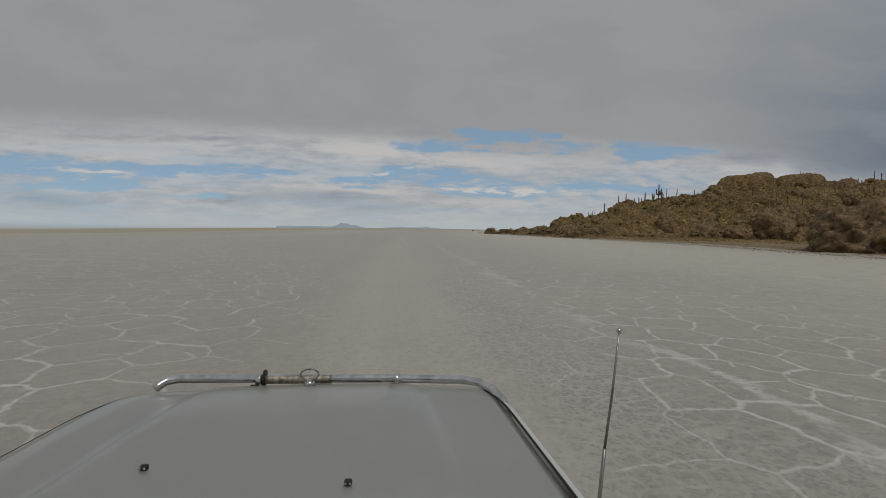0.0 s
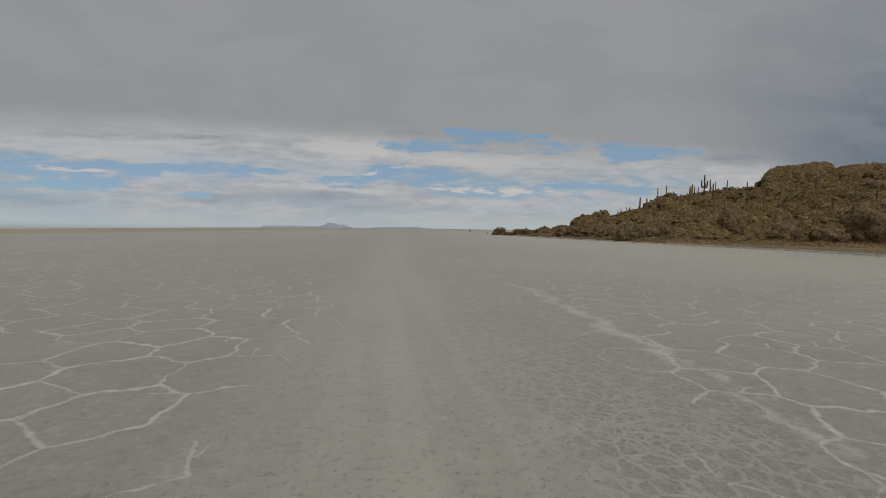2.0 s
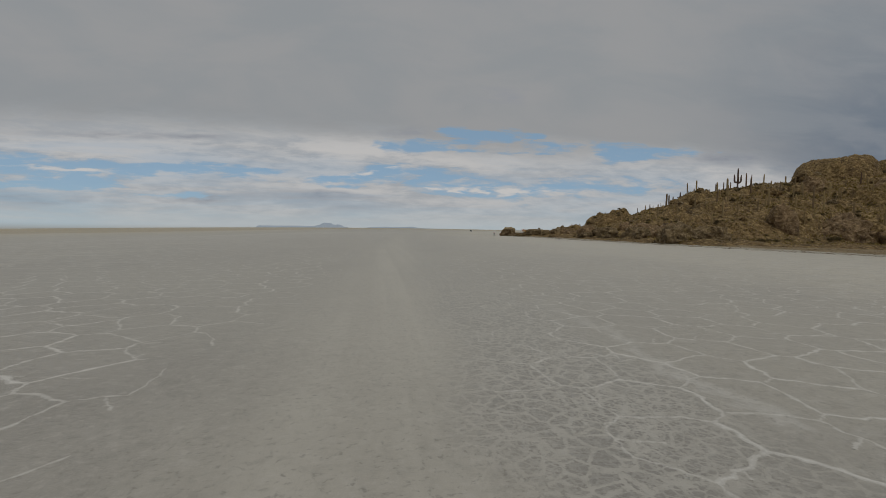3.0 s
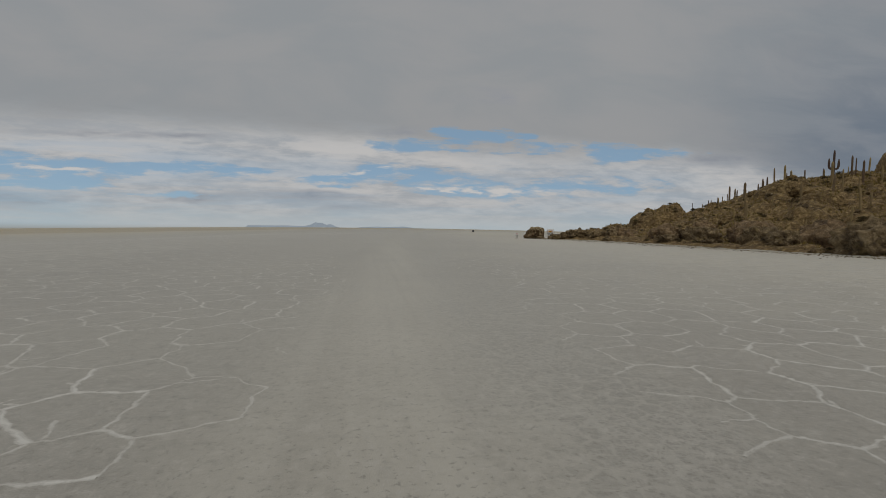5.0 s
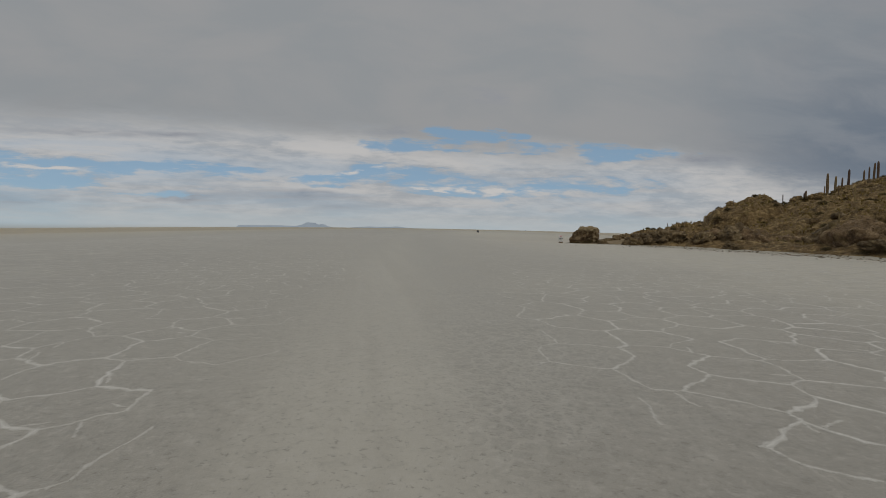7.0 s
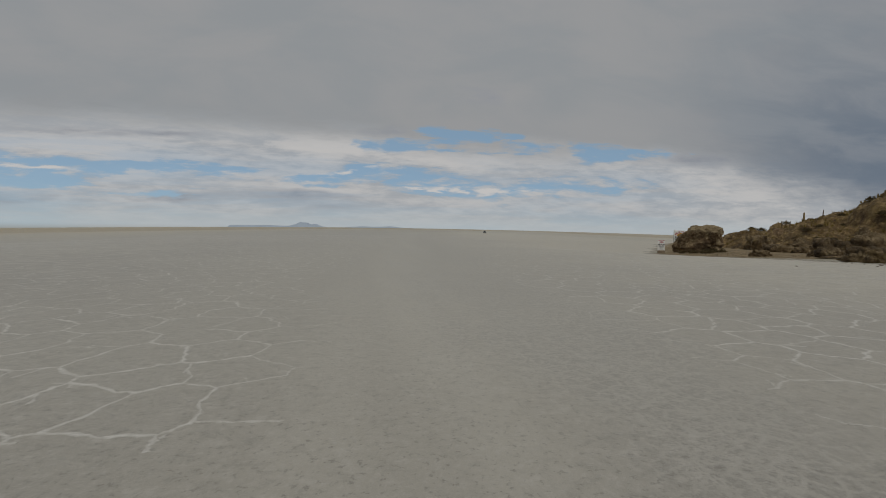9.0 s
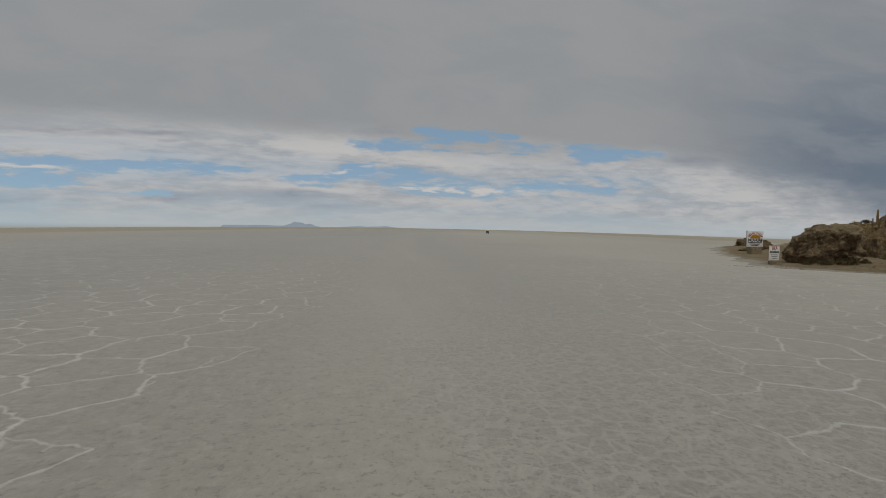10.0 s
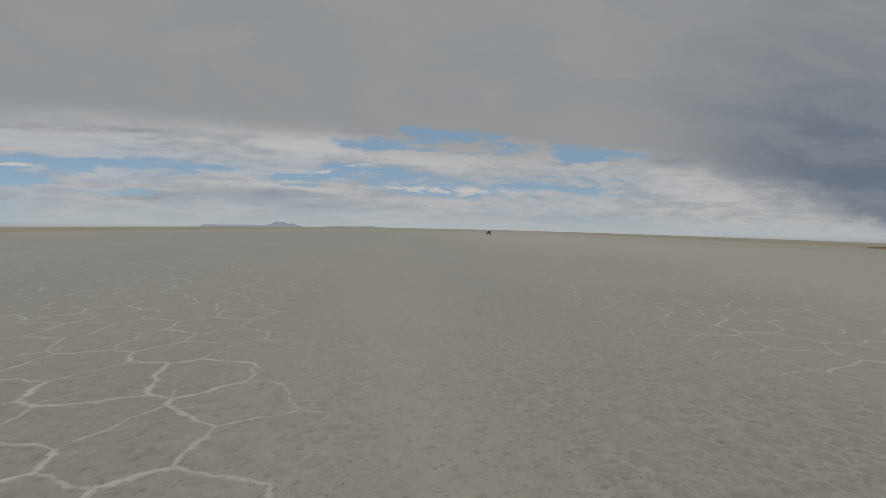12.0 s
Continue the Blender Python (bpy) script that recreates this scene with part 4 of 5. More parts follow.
def cactus(x, y, height, lean, turn, arms=(), dark=0, girth=1.0):
    label = "dark weathered columnar cactus on the rocky slope" if dark else "golden-spined columnar cactus on the rocky slope"
    if arms:
        label = "tall branching cactus with upturned arms on the slope"
    ob = empty("cactus", label, "cactus", pose(x, y, hill_z(x, y) - 0.35, lean, 0, turn), "cacti on the island")
    stem = new("stem", STEMS[dark])
    stem.parent = ob
    stem.scale = (height * girth, height * girth, height + 0.35)
    for a, s in arms:
        arm = new("arm", ARMS[dark])
        arm.parent = ob
        arm.matrix_local = pose(0, 0, 0, 0, 0, a) @ Matrix.Diagonal((height * s * 0.8, height * s * 0.6, height * s, 1))
    return ob


# place across and along, height, dark or golden
CACTI = [
    (165.6, 203.6, 3.6, 1), (174.4, 202.8, 1.6, 1), (203.4, 201, 2.2, 1), (159.8, 205.7, 2.5, 1), (124.8, 168.9, 6.7, 0), (126.4, 167.1, 5.7, 0),
    (139, 173.1, 3.5, 0), (147.1, 172.2, 4, 0), (146.5, 170.2, 4.2, 0), (183, 188.2, 2.8, 0), (174.1, 162.3, 4.3, 0), (174.4, 161.2, 5.7, 0),
    (178.2, 163, 4.8, 0), (204.1, 173.7, 6.9, 0), (201.8, 170.3, 7, 0), (205, 170.2, 5.1, 0), (234.1, 191.6, 4.6, 1), (236.8, 190.6, 3.8, 1),
    (221.5, 193.4, 2.1, 1), (123.4, 162.4, 2.3, 0), (131.9, 157.2, 3.4, 0), (113.1, 158.1, 3.7, 0), (172.9, 200.1, 1.5, 1), (124.2, 150.1, 3.9, 0),
    (85.2, 216.7, 1.2, 1), (97.9, 204.9, 2.4, 1), (128.8, 226.8, 3, 1), (126.9, 227.2, 2.1, 1), (87.3, 184.8, 4.6, 0), (86.2, 183.1, 3.2, 0),
    (103.6, 193.3, 3.6, 0), (138.3, 222.1, 4.3, 1), (131.2, 209.7, 3.4, 1), (123.6, 197.9, 3.5, 1), (122, 189.5, 5.4, 1), (126, 191.7, 4.5, 1),
    (119.3, 184.8, 5.8, 1), (106.2, 178.9, 5.2, 0), (92.5, 164.7, 5.3, 0), (79, 163.1, 2.4, 0), (77.1, 188.4, 2.2, 0), (125.1, 192.8, 2.2, 0),
    (120.8, 181.9, 3.1, 0), (82.6, 231.1, 1.6, 1), (86.8, 227, 1.7, 1), (79, 229.4, 1.9, 0), (90.7, 233.8, 1.1, 1),
]
# place and height of the top above the flat, for those on the ridge
RIDGE_CACTI = [(104.3, 222.4, 11.6), (107.2, 221.6, 10.9), (108.4, 220.6, 12.4), (109.2, 221.4, 12.0), (119.1, 224.1, 17.4), (119.9, 222.9, 16.6), (124.5, 223.5, 16.6), (131.7, 224.1, 19.6), (128.6, 223.0, 18.4), (135.4, 217.7, 22.4), (103.5, 246.0, 6.9), (86.7, 235.4, 4.7), (117.3, 252.9, 8.1), (112, 219, 13.6), (115.5, 221, 14.6), (122, 221.5, 18.2), (126, 219, 19.6), (129.5, 220.5, 20.4), (117.5, 219.5, 15.8), (111.0, 222.5, 12.6)]
rng = random.Random(4)
for x, y, top in RIDGE_CACTI:
    cactus(x, y, max(2.2, top - hill_z(x, y)), rng.uniform(-2, 2), rng.uniform(0, 360), dark=int(rng.random() < 0.55), girth=rng.uniform(0.72, 0.92))
for x, y, h, dark in CACTI:
    cactus(x, y, h, rng.uniform(-2, 2), rng.uniform(0, 360), dark=dark, girth=rng.uniform(0.6, 0.85) * (1.15 if h < 4 else 0.85))
cactus(125.2, 196.6, 7.4, 0, -50, ((0, 0.9), (180, 0.95), (80, 0.8)), 1, 0.6)

count = 0
while count < 84:
    x, y = rng.uniform(80, 255), rng.uniform(150, 226)
    z = hill_z(x, y)
    if z < 4 or y > 196 + 0.02 * x or z > 24:
        continue
    cactus(x, y, rng.uniform(2.4, 5.2), rng.uniform(-3, 3), rng.uniform(0, 360), dark=rng.random() < 0.15, girth=rng.uniform(0.75, 1.1))
    count += 1


# ---- dry grass and bushes on the slope ----
def tufts(n):
    g = np.random.default_rng(8)
    verts, faces = [], []
    made = 0
    while made < n:
        x, y = g.uniform(58, 265), g.uniform(135, 262)
        z = hill_z(x, y)
        rise = z - float(ground_z(x, y))
        if min(math.hypot(x - d[0], y - d[1]) / d[2] for d in DOMES[:2]) < 1.0 and g.random() < 0.88:
            continue
        if rise < 0.3 or noise.noise((x / 5, y / 5, 3)) < -0.12:
            continue
        s = g.uniform(0.18, 0.55) * (1 if x < 110 else 1.4)
        blades = 11
        for b in range(blades):
            a = g.uniform(0, 2 * math.pi)
            lean = g.uniform(0.15, 1.1)
            tip = (x + math.cos(a) * lean * s, y + math.sin(a) * lean * s, z + s * g.uniform(0.5, 1.0) * (1.25 - 0.5 * lean))
            w = 0.13 * s
            k = len(verts)
            ox, oy = math.cos(a) * 0.15 * s, math.sin(a) * 0.15 * s
            verts += [(x + ox - math.sin(a) * w, y + oy + math.cos(a) * w, z - 0.15), (x + ox + math.sin(a) * w, y + oy - math.cos(a) * w, z - 0.15), tip]
            faces.append((k, k + 1, k + 2))
        made += 1
    me = bpy.data.meshes.new("dry_grass")
    me.from_pydata(verts, [], faces)
    me.materials.append(TUFT)
    return tagged(new("dry_grass", me), "olive and straw-coloured dry tufts on the slope", "grass", kind="stuff")


tufts(26000)


# ---- rounded dry shrubs on the lower slope ----
def shrub_mesh(seed):
    g = np.random.default_rng(seed)
    verts, faces = [], []
    for i in range(900):
        a, e = g.uniform(0, 2 * math.pi), g.uniform(0.05, 1.5)
        r = g.uniform(0.45, 1.0) * (1 + 0.25 * math.sin(3 * a + seed))
        c = np.array([math.cos(a) * math.cos(e), math.sin(a) * math.cos(e), 0.75 * math.sin(e)]) * r
        turn = g.normal(0, 1, (2, 3))
        k = len(verts)
        verts += [tuple(c - 0.05 * turn[0]), tuple(c + 0.05 * turn[0]), tuple(c + 0.06 * turn[1] + np.array([0, 0, 0.08]))]
        faces.append((k, k + 1, k + 2))
    for i in range(14):
        a, lean = g.uniform(0, 2 * math.pi), g.uniform(0.2, 0.8)
        k = len(verts)
        verts += [(0.03, 0, -0.2), (-0.03, 0.02, -0.2), (math.cos(a) * lean, math.sin(a) * lean, 0.7 - 0.3 * lean)]
        faces.append((k, k + 1, k + 2))
    me = bpy.data.meshes.new("shrub")
    me.from_pydata(verts, [], faces)
    me.materials.append(SHRUB)
    return me


SHRUBS = [shrub_mesh(k + 1) for k in range(4)]


def shrub(x, y, z, s, turn, variant, label="rounded olive-brown dry shrub on the slope"):
    ob = new("shrub", SHRUBS[variant % 4])
    ob.matrix_world = pose(x, y, z - 0.05 * s, 0, 0, turn) @ Matrix.Diagonal((s, s, s * 0.8, 1))
    return tagged(ob, label, "shrub", "shrubs on the island")


rng = random.Random(31)
planted = 0
while planted < 330:
    x, y = rng.uniform(50, 150), rng.uniform(134, 246)
    z = hill_z(x, y)
    if z - float(ground_z(x, y)) < 0.35:
        continue
    shrub(x, y, z, rng.uniform(0.35, 0.95) * (1.35 if x > 100 else 1.0), rng.uniform(0, 360), planted)
    planted += 1
for x, y, s in ((45.6, 210.7, 0.55), (46.9, 210.2, 0.75), (48.4, 210.9, 0.8), (50.0, 211.6, 0.7), (49.2, 210.6, 0.5), (44.9, 211.6, 0.45)):
    shrub(x, y, land_z(x, y), s, s * 500, int(s * 20), "dry brown shrub at the foot of the lone rock")


# ---- distance ----
def mountain(name, cx, cy, width, height, depth, seed, label):
    bm = bmesh.new()
    nu, nv = 48, 10
    rows = []
    for j in range(nv + 1):
        row = []
        for i in range(nu + 1):
            u, v = i / nu * 2 - 1, j / nv * 2 - 1
            ridge = max(0.0, 1 - abs(u) ** 1.3) * (0.72 + 0.45 * noise.fractal((u * 2.3 + seed, v * 0.4, seed), 1.0, 2.0, 4))
            row.append(bm.verts.new((cx + u * width, cy + v * depth, -30 + (30 + height * 1.35 * ridge) * max(0.0, 1 - v * v))))
        rows.append(row)
    for a, b in zip(rows, rows[1:]):
        for i in range(nu):
            bm.faces.new((a[i], a[i + 1], b[i + 1], b[i]))
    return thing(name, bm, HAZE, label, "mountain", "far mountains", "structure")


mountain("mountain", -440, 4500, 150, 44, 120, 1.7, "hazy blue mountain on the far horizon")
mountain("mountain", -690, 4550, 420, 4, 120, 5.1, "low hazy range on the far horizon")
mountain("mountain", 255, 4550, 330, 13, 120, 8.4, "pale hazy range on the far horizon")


# ---- vehicles far off on the flat ----
def far_car(x, y, turn, s=1.0):
    car = empty("car", "small dark off-road car far away on the salt", "car", pose(x, y, float(ground_z(x, y)), 0, 0, turn) @ Matrix.Scale(s, 4), "cars far off")
    bm = box_bm(1.86, 4.6, 0.75, 0.12, (0, 0, 0.85))
    part("body", bm, CARPAINT, car)
    bm = box_bm(1.66, 2.9, 0.75, 0.16, (0, -0.5, 1.55))
    part("cabin", bm, CARPAINT, car)
    part("rear_window", box_bm(1.3, 0.03, 0.45, 0.01, (0, -1.96, 1.58)), GLASS, car)
    for sx in (-0.82, 0.82):
        for sy in (-1.4, 1.4):
            part("wheel", tube_bm([(sx - 0.13, sy, 0.38), (sx + 0.13, sy, 0.38)], 0.38, 16), BLACK, car)
    return car


far_car(70, 375, -12, 0.68)
far_car(455, 1300, -20)


# ---- the two welcome signs ----
def lettering(name, body, size, material, parent, place, wide=0.0, turn=0.0, bold=0.0):
    cu = bpy.data.curves.new(name, "FONT")
    cu.body, cu.size, cu.align_x, cu.align_y, cu.extrude, cu.offset = body, size, "CENTER", "CENTER", 0.004, bold
    tmp = bpy.data.objects.new(name, cu)
    scene.collection.objects.link(tmp)
    me = bpy.data.meshes.new_from_object(tmp.evaluated_get(bpy.context.evaluated_depsgraph_get()))
    bpy.data.objects.remove(tmp)
    me.name = name
    me.materials.clear()
    me.materials.append(material)
    if wide:
        w = max(v.co.x for v in me.vertices) - min(v.co.x for v in me.vertices)
        me.transform(Matrix.Diagonal((wide / w, 1, 1, 1)))
    ob = new(name, me)
    ob.parent = parent
    ob.matrix_local = pose(*place, 90, 0, 0) @ pose(0, 0, 0, 0, 0, turn)
    return ob


def pedestal_bm(w, d, h, seed):
    bm = box_bm(w, d, h, 0.04, (0, 0, h / 2))
    bmesh.ops.subdivide_edges(bm, edges=bm.edges[:], cuts=2, use_grid_fill=True)
    for v in bm.verts:
        v.co += 0.06 * noise.noise_vector(v.co * 3 + Vector((seed, 0, 0)))
    return bm


def small_sign(x, y):
    s = empty("welcome_sign", "small white painted sign board on a stone base", "sign", pose(x, y, float(ground_z(x, y)) + 0.02, 0, 0, -8))
    part("stone_base", pedestal_bm(0.72, 0.45, 0.44, 1.0), STONE, s, "rough brown stone base")
    board = part("board", box_bm(0.88, 0.06, 1.24, 0.012, (0, 0, 1.04)), BOARD, s)
    part("border", box_bm(0.84, 0.012, 0.035, 0, (0, -0.033, 1.62)), SIGN_RED, board, smooth=False)
    lettering("lettering", "ISLA", 0.33, SIGN_RED, board, (0, -0.038, 1.44), 0.46, bold=0.008)
    lettering("lettering", "INCAHUASI", 0.27, SIGN_BLACK, board, (0, -0.038, 1.13), 0.74, bold=0.012)
    for i, w in enumerate((0.62, 0.5, 0.42)):
        part("text_bar", box_bm(w, 0.012, 0.05, 0, (0.02 * i, -0.033, 0.90 - 0.14 * i)), SIGN_GREY, board, smooth=False)
    return s


def big_sign(x, y):
    s = empty("welcome_sign", "large white sign board with a yellow sun on a stone base", "sign", pose(x, y, float(ground_z(x, y)) + 0.02, 0, 0, -8) @ Matrix.Scale(0.97, 4))
    part("stone_base", pedestal_bm(1.5, 0.7, 1.15, 4.0), STONE, s, "rough brown stone base")
    board = part("board", box_bm(2.3, 0.08, 2.12, 0.015, (0, 0, 2.16)), BOARD, s)
    part("post", box_bm(0.07, 0.10, 2.5, 0.01, (-1.13, 0.06, 2.05)), STEEL, s)
    bm = bmesh.new()
    fan = [bm.verts.new((0.72 * math.cos(a), -0.046, 2.24 + 0.56 * math.sin(a))) for a in np.linspace(0, math.pi, 25)]
    bm.faces.new(fan)
    bmesh.ops.solidify(bm, geom=bm.faces[:], thickness=0.006)
    part("sun_emblem", bm, SIGN_YELLOW, board, "yellow half sun", smooth=False)
    word = "FELIZ VIAJE"
    for i, ch in enumerate(word):
        if ch == " ":
            continue
        a = radians(158 - i * (136 / (len(word) - 1)))
        lettering("letter", ch, 0.38, SIGN_RED, board, (0.93 * math.cos(a), -0.048, 2.26 + 0.74 * math.sin(a)), turn=math.degrees(a) - 90, bold=0.012)
    lettering("lettering", "INCAHUASI", 0.52, SIGN_BLACK, board, (0, -0.048, 2.00), 2.05, bold=0.02)
    for i, (w, h) in enumerate(((1.9, 0.11), (1.35, 0.10), (1.0, 0.10))):
        part("text_bar", box_bm(w, 0.012, h, 0, (0, -0.046, 1.68 - 0.19 * i)), SIGN_BLACK, board, smooth=False)
    return s


small_sign(43.2, 213.0)
big_sign(60.6, 231.0)


# ---- the off-road vehicle that stands at the start of the drive ----
def hood_z(x, y):
    """Height of the bonnet: a raised middle between two creases, falling towards the nose."""
    half = 0.50 + 0.06 * (2.1 - y)
    e = abs(x + 0.36)
    raised = 0.032 * float(smooth01((half + 0.05 - e) / 0.10)) * (1 - 0.7 * float(smooth01((y - 1.6) / 0.55)))
    crown = 1.165 - 0.022 * (e / 0.9) ** 2 - 0.010 * max(0, e - 0.76) / 0.10
    return crown + raised - 0.036 * (y - 1.0) - 0.022 * max(0.0, (y - 1.98) / 0.21) ** 2


def vehicle():
    car = empty("off_road_car", "silver-grey off-road car with a chrome bull bar", "car", pose(0, 0, 0))
    # bonnet
    bm = bmesh.new()
    xs = np.linspace(-1.225, 0.495, 64)
    ys = np.linspace(0.80, 2.19, 44)
    top = []
    for y in ys:
        nose = max(0.0, (y - 1.85) / 0.32) ** 2
        row = []
        for x in xs:
            xx = -0.36 + (x + 0.36) * (1 - 0.025 * nose) + 0.02 * (2.1 - y) * np.sign(x + 0.36) * abs(x + 0.36)
            row.append(bm.verts.new((xx, y, hood_z(x, y))))
        top.append(row)
    for a, b in zip(top, top[1:]):
        for i in range(len(xs) - 1):
            bm.faces.new((a[i], a[i + 1], b[i + 1], b[i]))
    bmesh.ops.solidify(bm, geom=bm.faces[:], thickness=0.025)
    hood = part("bonnet", bm, PAINT, car, "smooth silver-grey bonnet with two creases")
    for x, y in ((-0.683, 1.31), (-0.105, 1.177)):
        nz = part("washer_nozzle", box_bm(0.022, 0.018, 0.016, 0.006, (x, y, hood_z(x, y) + 0.008)), BLACK, hood, "black washer nozzle")
        for d in (-0.006, 0.006):
            part("jet", tube_bm([(x + d, y - 0.014, hood_z(x, y) + 0.010), (x + d, y - 0.010, hood_z(x, y) + 0.010)], 0.0035, 8), CHROME, nz)
    # wings beside the bonnet
    for s in (-1, 1):
        bm = bmesh.new()
        rows = []
        for y in np.linspace(0.6, 2.12, 30):
            nose = max(0.0, (y - 1.8) / 0.32) ** 2
            inner = 0.880 + 0.017 * (2.1 - y) - 0.055 * nose
            zt = hood_z(-0.36 + s * 0.855, min(y, 2.1)) - (0.012 if s > 0 else 0.05)
            out = 0.62 if s > 0 else 1.0
            prof = [(inner, zt), (inner + 0.030 * out, zt + 0.006), (inner + 0.060 * out, zt - 0.012), (inner + 0.082 * out, zt - 0.06), (inner + 0.10 * out, zt - 0.16), (inner + 0.10 * out, 0.62)]
            rows.append([bm.verts.new((-0.36 + s * a, y, z)) for a, z in prof])
        for a, b in zip(rows, rows[1:]):
            for i in range(5):
                bm.faces.new((a[i], a[i + 1], b[i + 1], b[i]))
        bmesh.ops.recalc_face_normals(bm, faces=bm.faces[:])
        part("wing", bm, PAINT, car)
        # dark gap along the bonnet
        gap = [(-0.36 + s * (0.872 + 0.017 * (2.1 - y) - 0.055 * max(0.0, (y - 1.8) / 0.32) ** 2), y, hood_z(-0.36 + s * 0.855, min(y, 2.1)) + 0.001) for y in np.linspace(0.6, 2.1, 24)]
        part("seal", tube_bm(gap, 0.0045 if s > 0 else 0.0015, 6), BLACK, car, "black bonnet gap")
        part("headlight", box_bm(0.30, 0.08, 0.20, 0.03, (-0.36 + s * 0.62, 2.15, 0.88)), GLASS, car)
        for y in (1.55, -1.25):
            wheel = part("wheel", tube_bm([(-0.36 + s * 0.68, y, 0.40), (-0.36 + s * 0.72, y, 0.40), (-0.36 + s * 0.90, y, 0.40), (-0.36 + s * 0.94, y, 0.40)], [0.34, 0.40, 0.40, 0.34], 28), BLACK, car)
            part("rim", tube_bm([(-0.36 + s * 0.935, y, 0.40), (-0.36 + s * 0.955, y, 0.40)], [0.24, 0.20], 24), CHROME, wheel)
    # body shell and cabin behind the bonnet, below the camera
    part("front", box_bm(1.62, 0.14, 0.62, 0.05, (-0.36, 2.08, 0.72)), PAINT, car)
    part("body", box_bm(1.84, 3.0, 0.66, 0.07, (-0.36, -1.0, 0.84)), PAINT, car)
    bm = bmesh.new()
    ring = []
    for y, z, w in ((0.62, 1.17, 0.80), (0.02, 1.66, 0.70), (-0.15, 1.73, 0.69), (-2.3, 1.73, 0.69), (-2.45, 1.17, 0.80)):
        ring.append((bm.verts.new((-0.36 - w, y, z)), bm.verts.new((-0.36 + w, y, z))))
    for a, b in zip(ring, ring[1:]):
        bm.faces.new((a[0], a[1], b[1], b[0]))
    for k in (0, 1):
        bm.faces.new([r[k] for r in ring])
    bm.faces.new((ring[0][0], ring[0][1], ring[-1][1], ring[-1][0]))
    bmesh.ops.recalc_face_normals(bm, faces=bm.faces[:])
    bmesh.ops.bevel(bm, geom=bm.edges[:], offset=0.03, segments=2, affect="EDGES")
    part("cabin", bm, PAINT, car)
    bm = bmesh.new()
    bm.faces.new([bm.verts.new(q) for q in ((-1.08, 0.585, 1.235), (0.36, 0.585, 1.235), (0.26, 0.08, 1.650), (-0.98, 0.08, 1.650))])
    bmesh.ops.solidify(bm, geom=bm.faces[:], thickness=-0.008)
    part("windscreen", bm, GLASS, car, smooth=False)
    part("cowl", box_bm(1.5, 0.16, 0.03, 0.01, (-0.36, 0.70, 1.165)), BLACK, car)
    # bull bar across the nose
    bar = [(-1.085, 2.180, 1.108), (-1.075, 2.192, 1.117), (-1.05, 2.212, 1.131), (-1.00, 2.230, 1.136), (-0.637, 2.230, 1.129), (0.033, 2.200, 1.126), (0.37, 2.160, 1.126), (0.445, 2.122, 1.124), (0.495, 2.05, 1.114), (0.525, 1.97, 1.088), (0.54, 1.90, 1.05)]
    bull = part("bull_bar", tube_bm(bar, 0.021, 18), CHROME, car, "worn chrome bull bar")
    part("grime", tube_bm([(-0.60 + 0.02 * i, 2.224 - 0.0009 * i, 1.126) for i in range(17)], 0.0216, 18), DIRT, bull, "pitted dirty stretch of the bar")
    for x, y in ((-0.625, 2.222), (0.04, 2.194)):
        part("clamp", tube_bm([(x - 0.014, y, 1.124), (x + 0.014, y, 1.124)], 0.030, 18), CHROME, bull, "chrome clamp")
        part("bracket", box_bm(0.04, 0.03, 0.10, 0.006, (x - 0.02, y - 0.03, 1.06)), BLACK, bull)
    part("lamp_tab", tube_bm([(-0.605, 2.22, 1.135), (-0.598, 2.22, 1.135)], [0.040, 0.040], 18), BLACK, bull, "black round lamp tab")
    # oval ornament on the nose
    orn = part("ornament_foot", tube_bm([(-0.375, 2.14, 1.125), (-0.375, 2.14, 1.140), (-0.375, 2.14, 1.152)], [0.030, 0.022, 0.006], 16), CHROME, car, "chrome ornament on the bonnet")
    oval = [(-0.375 + 0.042 * math.cos(a), 2.14, 1.174 + 0.026 * math.sin(a)) for a in np.linspace(0, 2 * math.pi, 25)]
    part("oval_ring", tube_bm(oval, 0.004, 8), STEEL, orn)
    # antenna on the wing
    part("antenna_base", tube_bm([(0.605, 1.197, 0.93), (0.606, 1.197, 0.97), (0.607, 1.197, 1.0)], [0.022, 0.018, 0.008], 14), BLACK, car)
    part("antenna_tube", tube_bm([(0.607, 1.197, 0.98), (0.627, 1.198, 1.25)], [0.006, 0.0055], 10), STEEL, car)
    whip = part("antenna", tube_bm([(0.627, 1.198, 1.25), (0.645, 1.2, 1.41), (0.665, 1.21, 1.59)], [0.0042, 0.0036, 0.0026], 10), STEEL, car, "thin telescopic steel antenna")
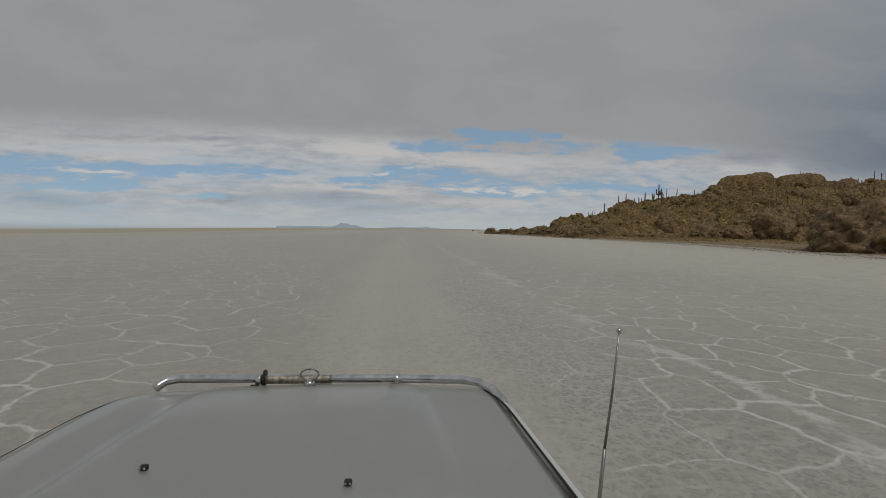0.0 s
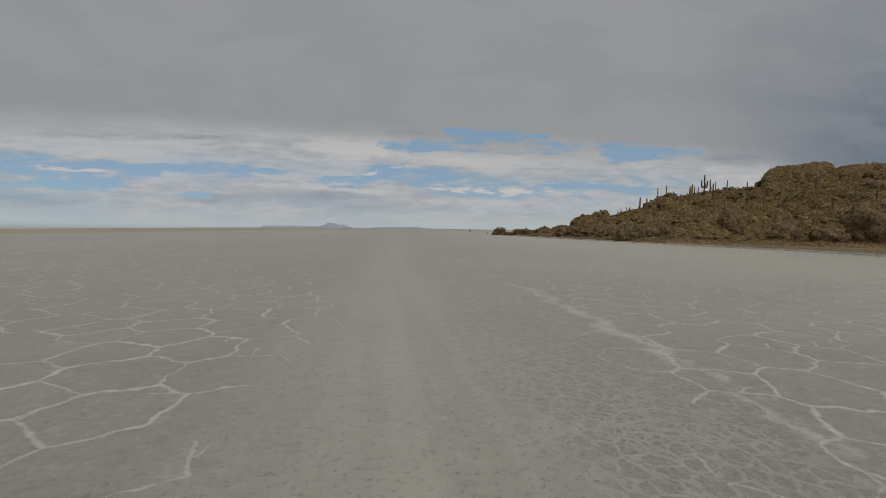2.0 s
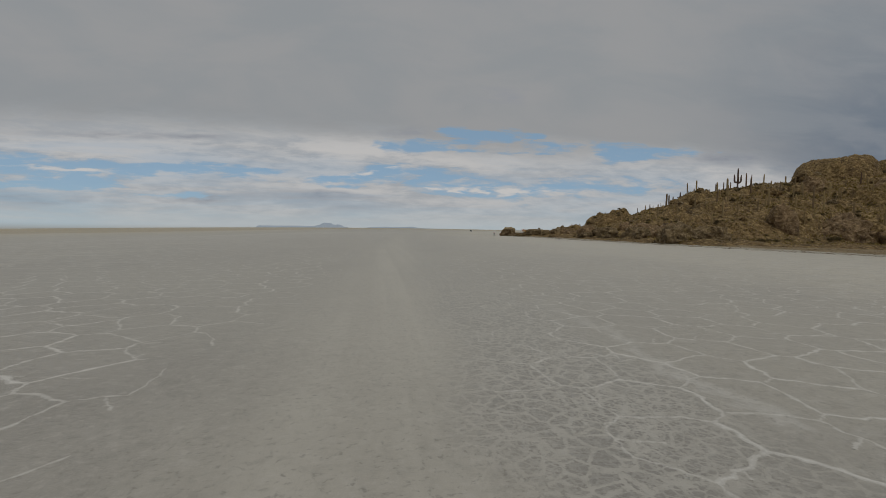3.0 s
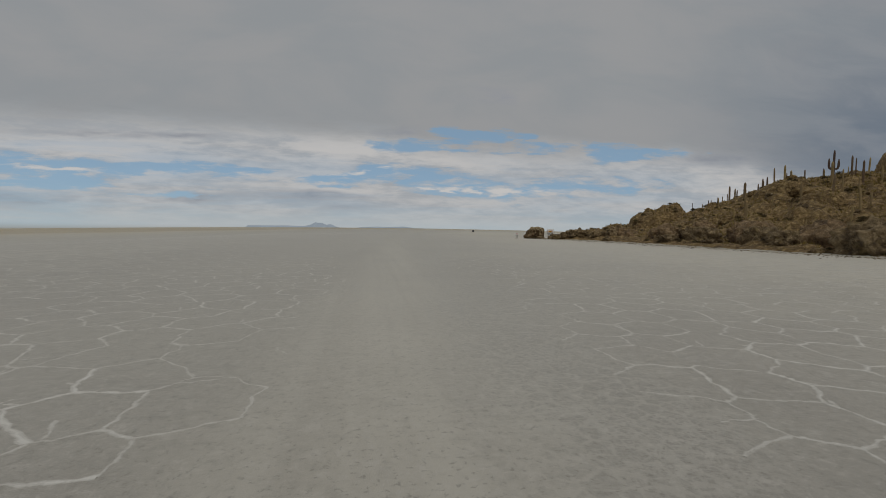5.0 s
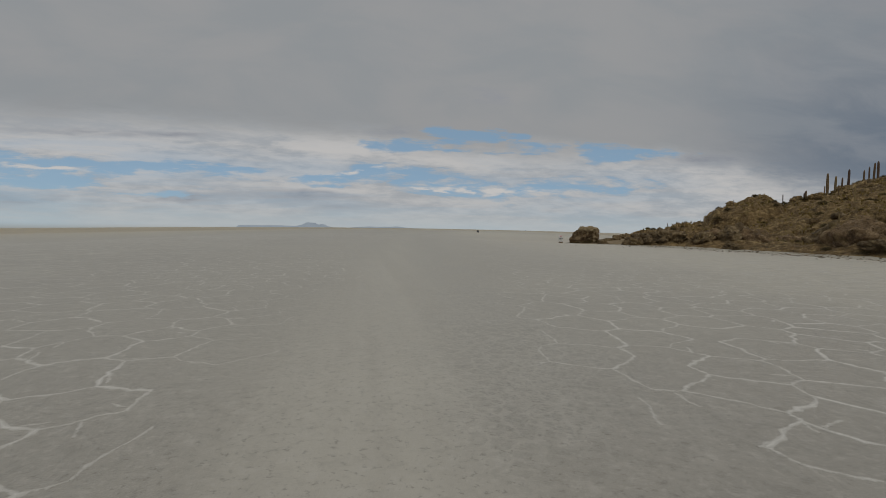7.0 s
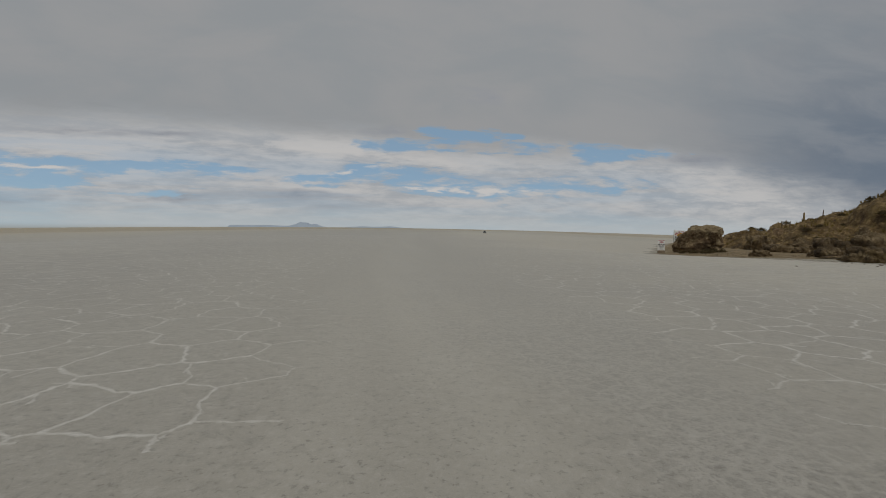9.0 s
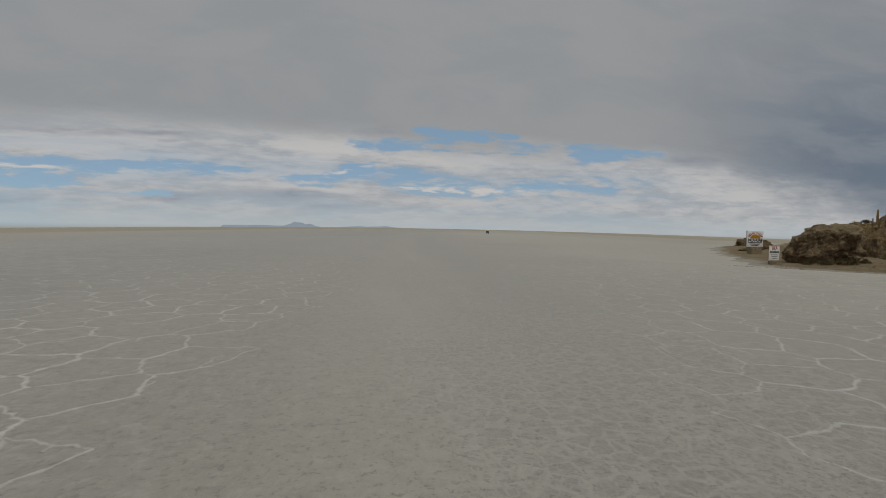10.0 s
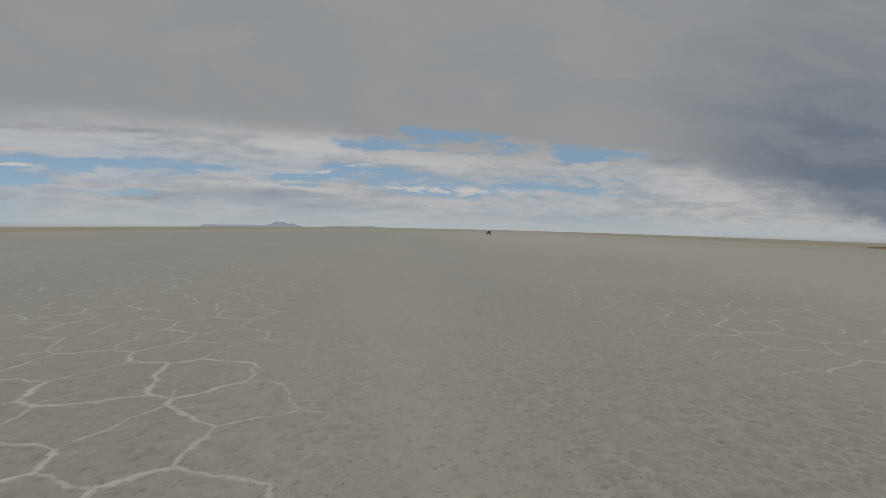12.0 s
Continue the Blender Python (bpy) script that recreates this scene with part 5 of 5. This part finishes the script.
    part("antenna_tip", tube_bm([(0.6645, 1.21, 1.583), (0.665, 1.21, 1.592), (0.6652, 1.21, 1.600)], [0.003, 0.008, 0.006], 10), CHROME, whip)
    return car


vehicle()


# ---- rubble along the foot of the island ----
def rubble(n):
    g = np.random.default_rng(3)
    base = bmesh.new()
    bmesh.ops.create_icosphere(base, subdivisions=1, radius=1)
    shape = np.array([v.co[:] for v in base.verts])
    tris = np.array([[v.index for v in f.verts] for f in base.faces])
    base.free()
    verts, faces = [], []
    for i in range(n):
        y = g.uniform(40, 212)
        x = float(np.interp(y, SHORE_Y, SHORE_X)) + g.uniform(-1.5, 18) if i % 3 else float(np.interp(y, SHORE_Y, SHORE_X)) + abs(g.normal(0, 2.5)) - 0.2
        if i % 7 == 0 and y < 190:
            x = float(np.interp(y, SHORE_Y, SHORE_X)) - abs(g.normal(0, 3.5))
        s = g.uniform(0.025, 0.075) * (1.9 if g.random() < 0.05 and y < 190 else 0.6 if y > 190 else 1.0)
        z = land_z(x, y)
        blob = shape * g.uniform(0.7, 1.3, shape.shape) * np.array([s * 1.4, s * 1.4, s * 0.7])
        faces.append(tris + len(verts) * len(shape))
        verts.append(blob + np.array([x, y, z + 0.1 * s]))
    me = bpy.data.meshes.new("rubble")
    me.from_pydata(np.concatenate(verts).tolist(), [], np.concatenate(faces).tolist())
    me.materials.append(ROCK_DARK)
    return tagged(new("rubble", me), "small dark stones and rubble strewn along the shore", "rubble", kind="stuff")


rubble(5200)


# ---- loose stones on the salt ----
PEBBLE = solid("stone", rock_bm(21, 0, 2), ROCK_DARK)
rng = random.Random(9)
for i in range(16):
    y = rng.uniform(60, 195)
    edge = float(np.interp(y, [q[0] for q in SHORE], [q[1] for q in SHORE]))
    x = edge - abs(rng.gauss(0, 3.5)) + 1.0
    s = rng.uniform(0.04, 0.11)
    st = new("stone", PEBBLE)
    st.matrix_world = pose(x, y, float(ground_z(x, y)) + 0.3 * s, 0, 0, rng.uniform(0, 360)) @ Matrix.Diagonal((s * 1.3, s, s * 0.7, 1))
    tagged(st, "small dark stone lying on the salt", "stone", "stones by the shore")
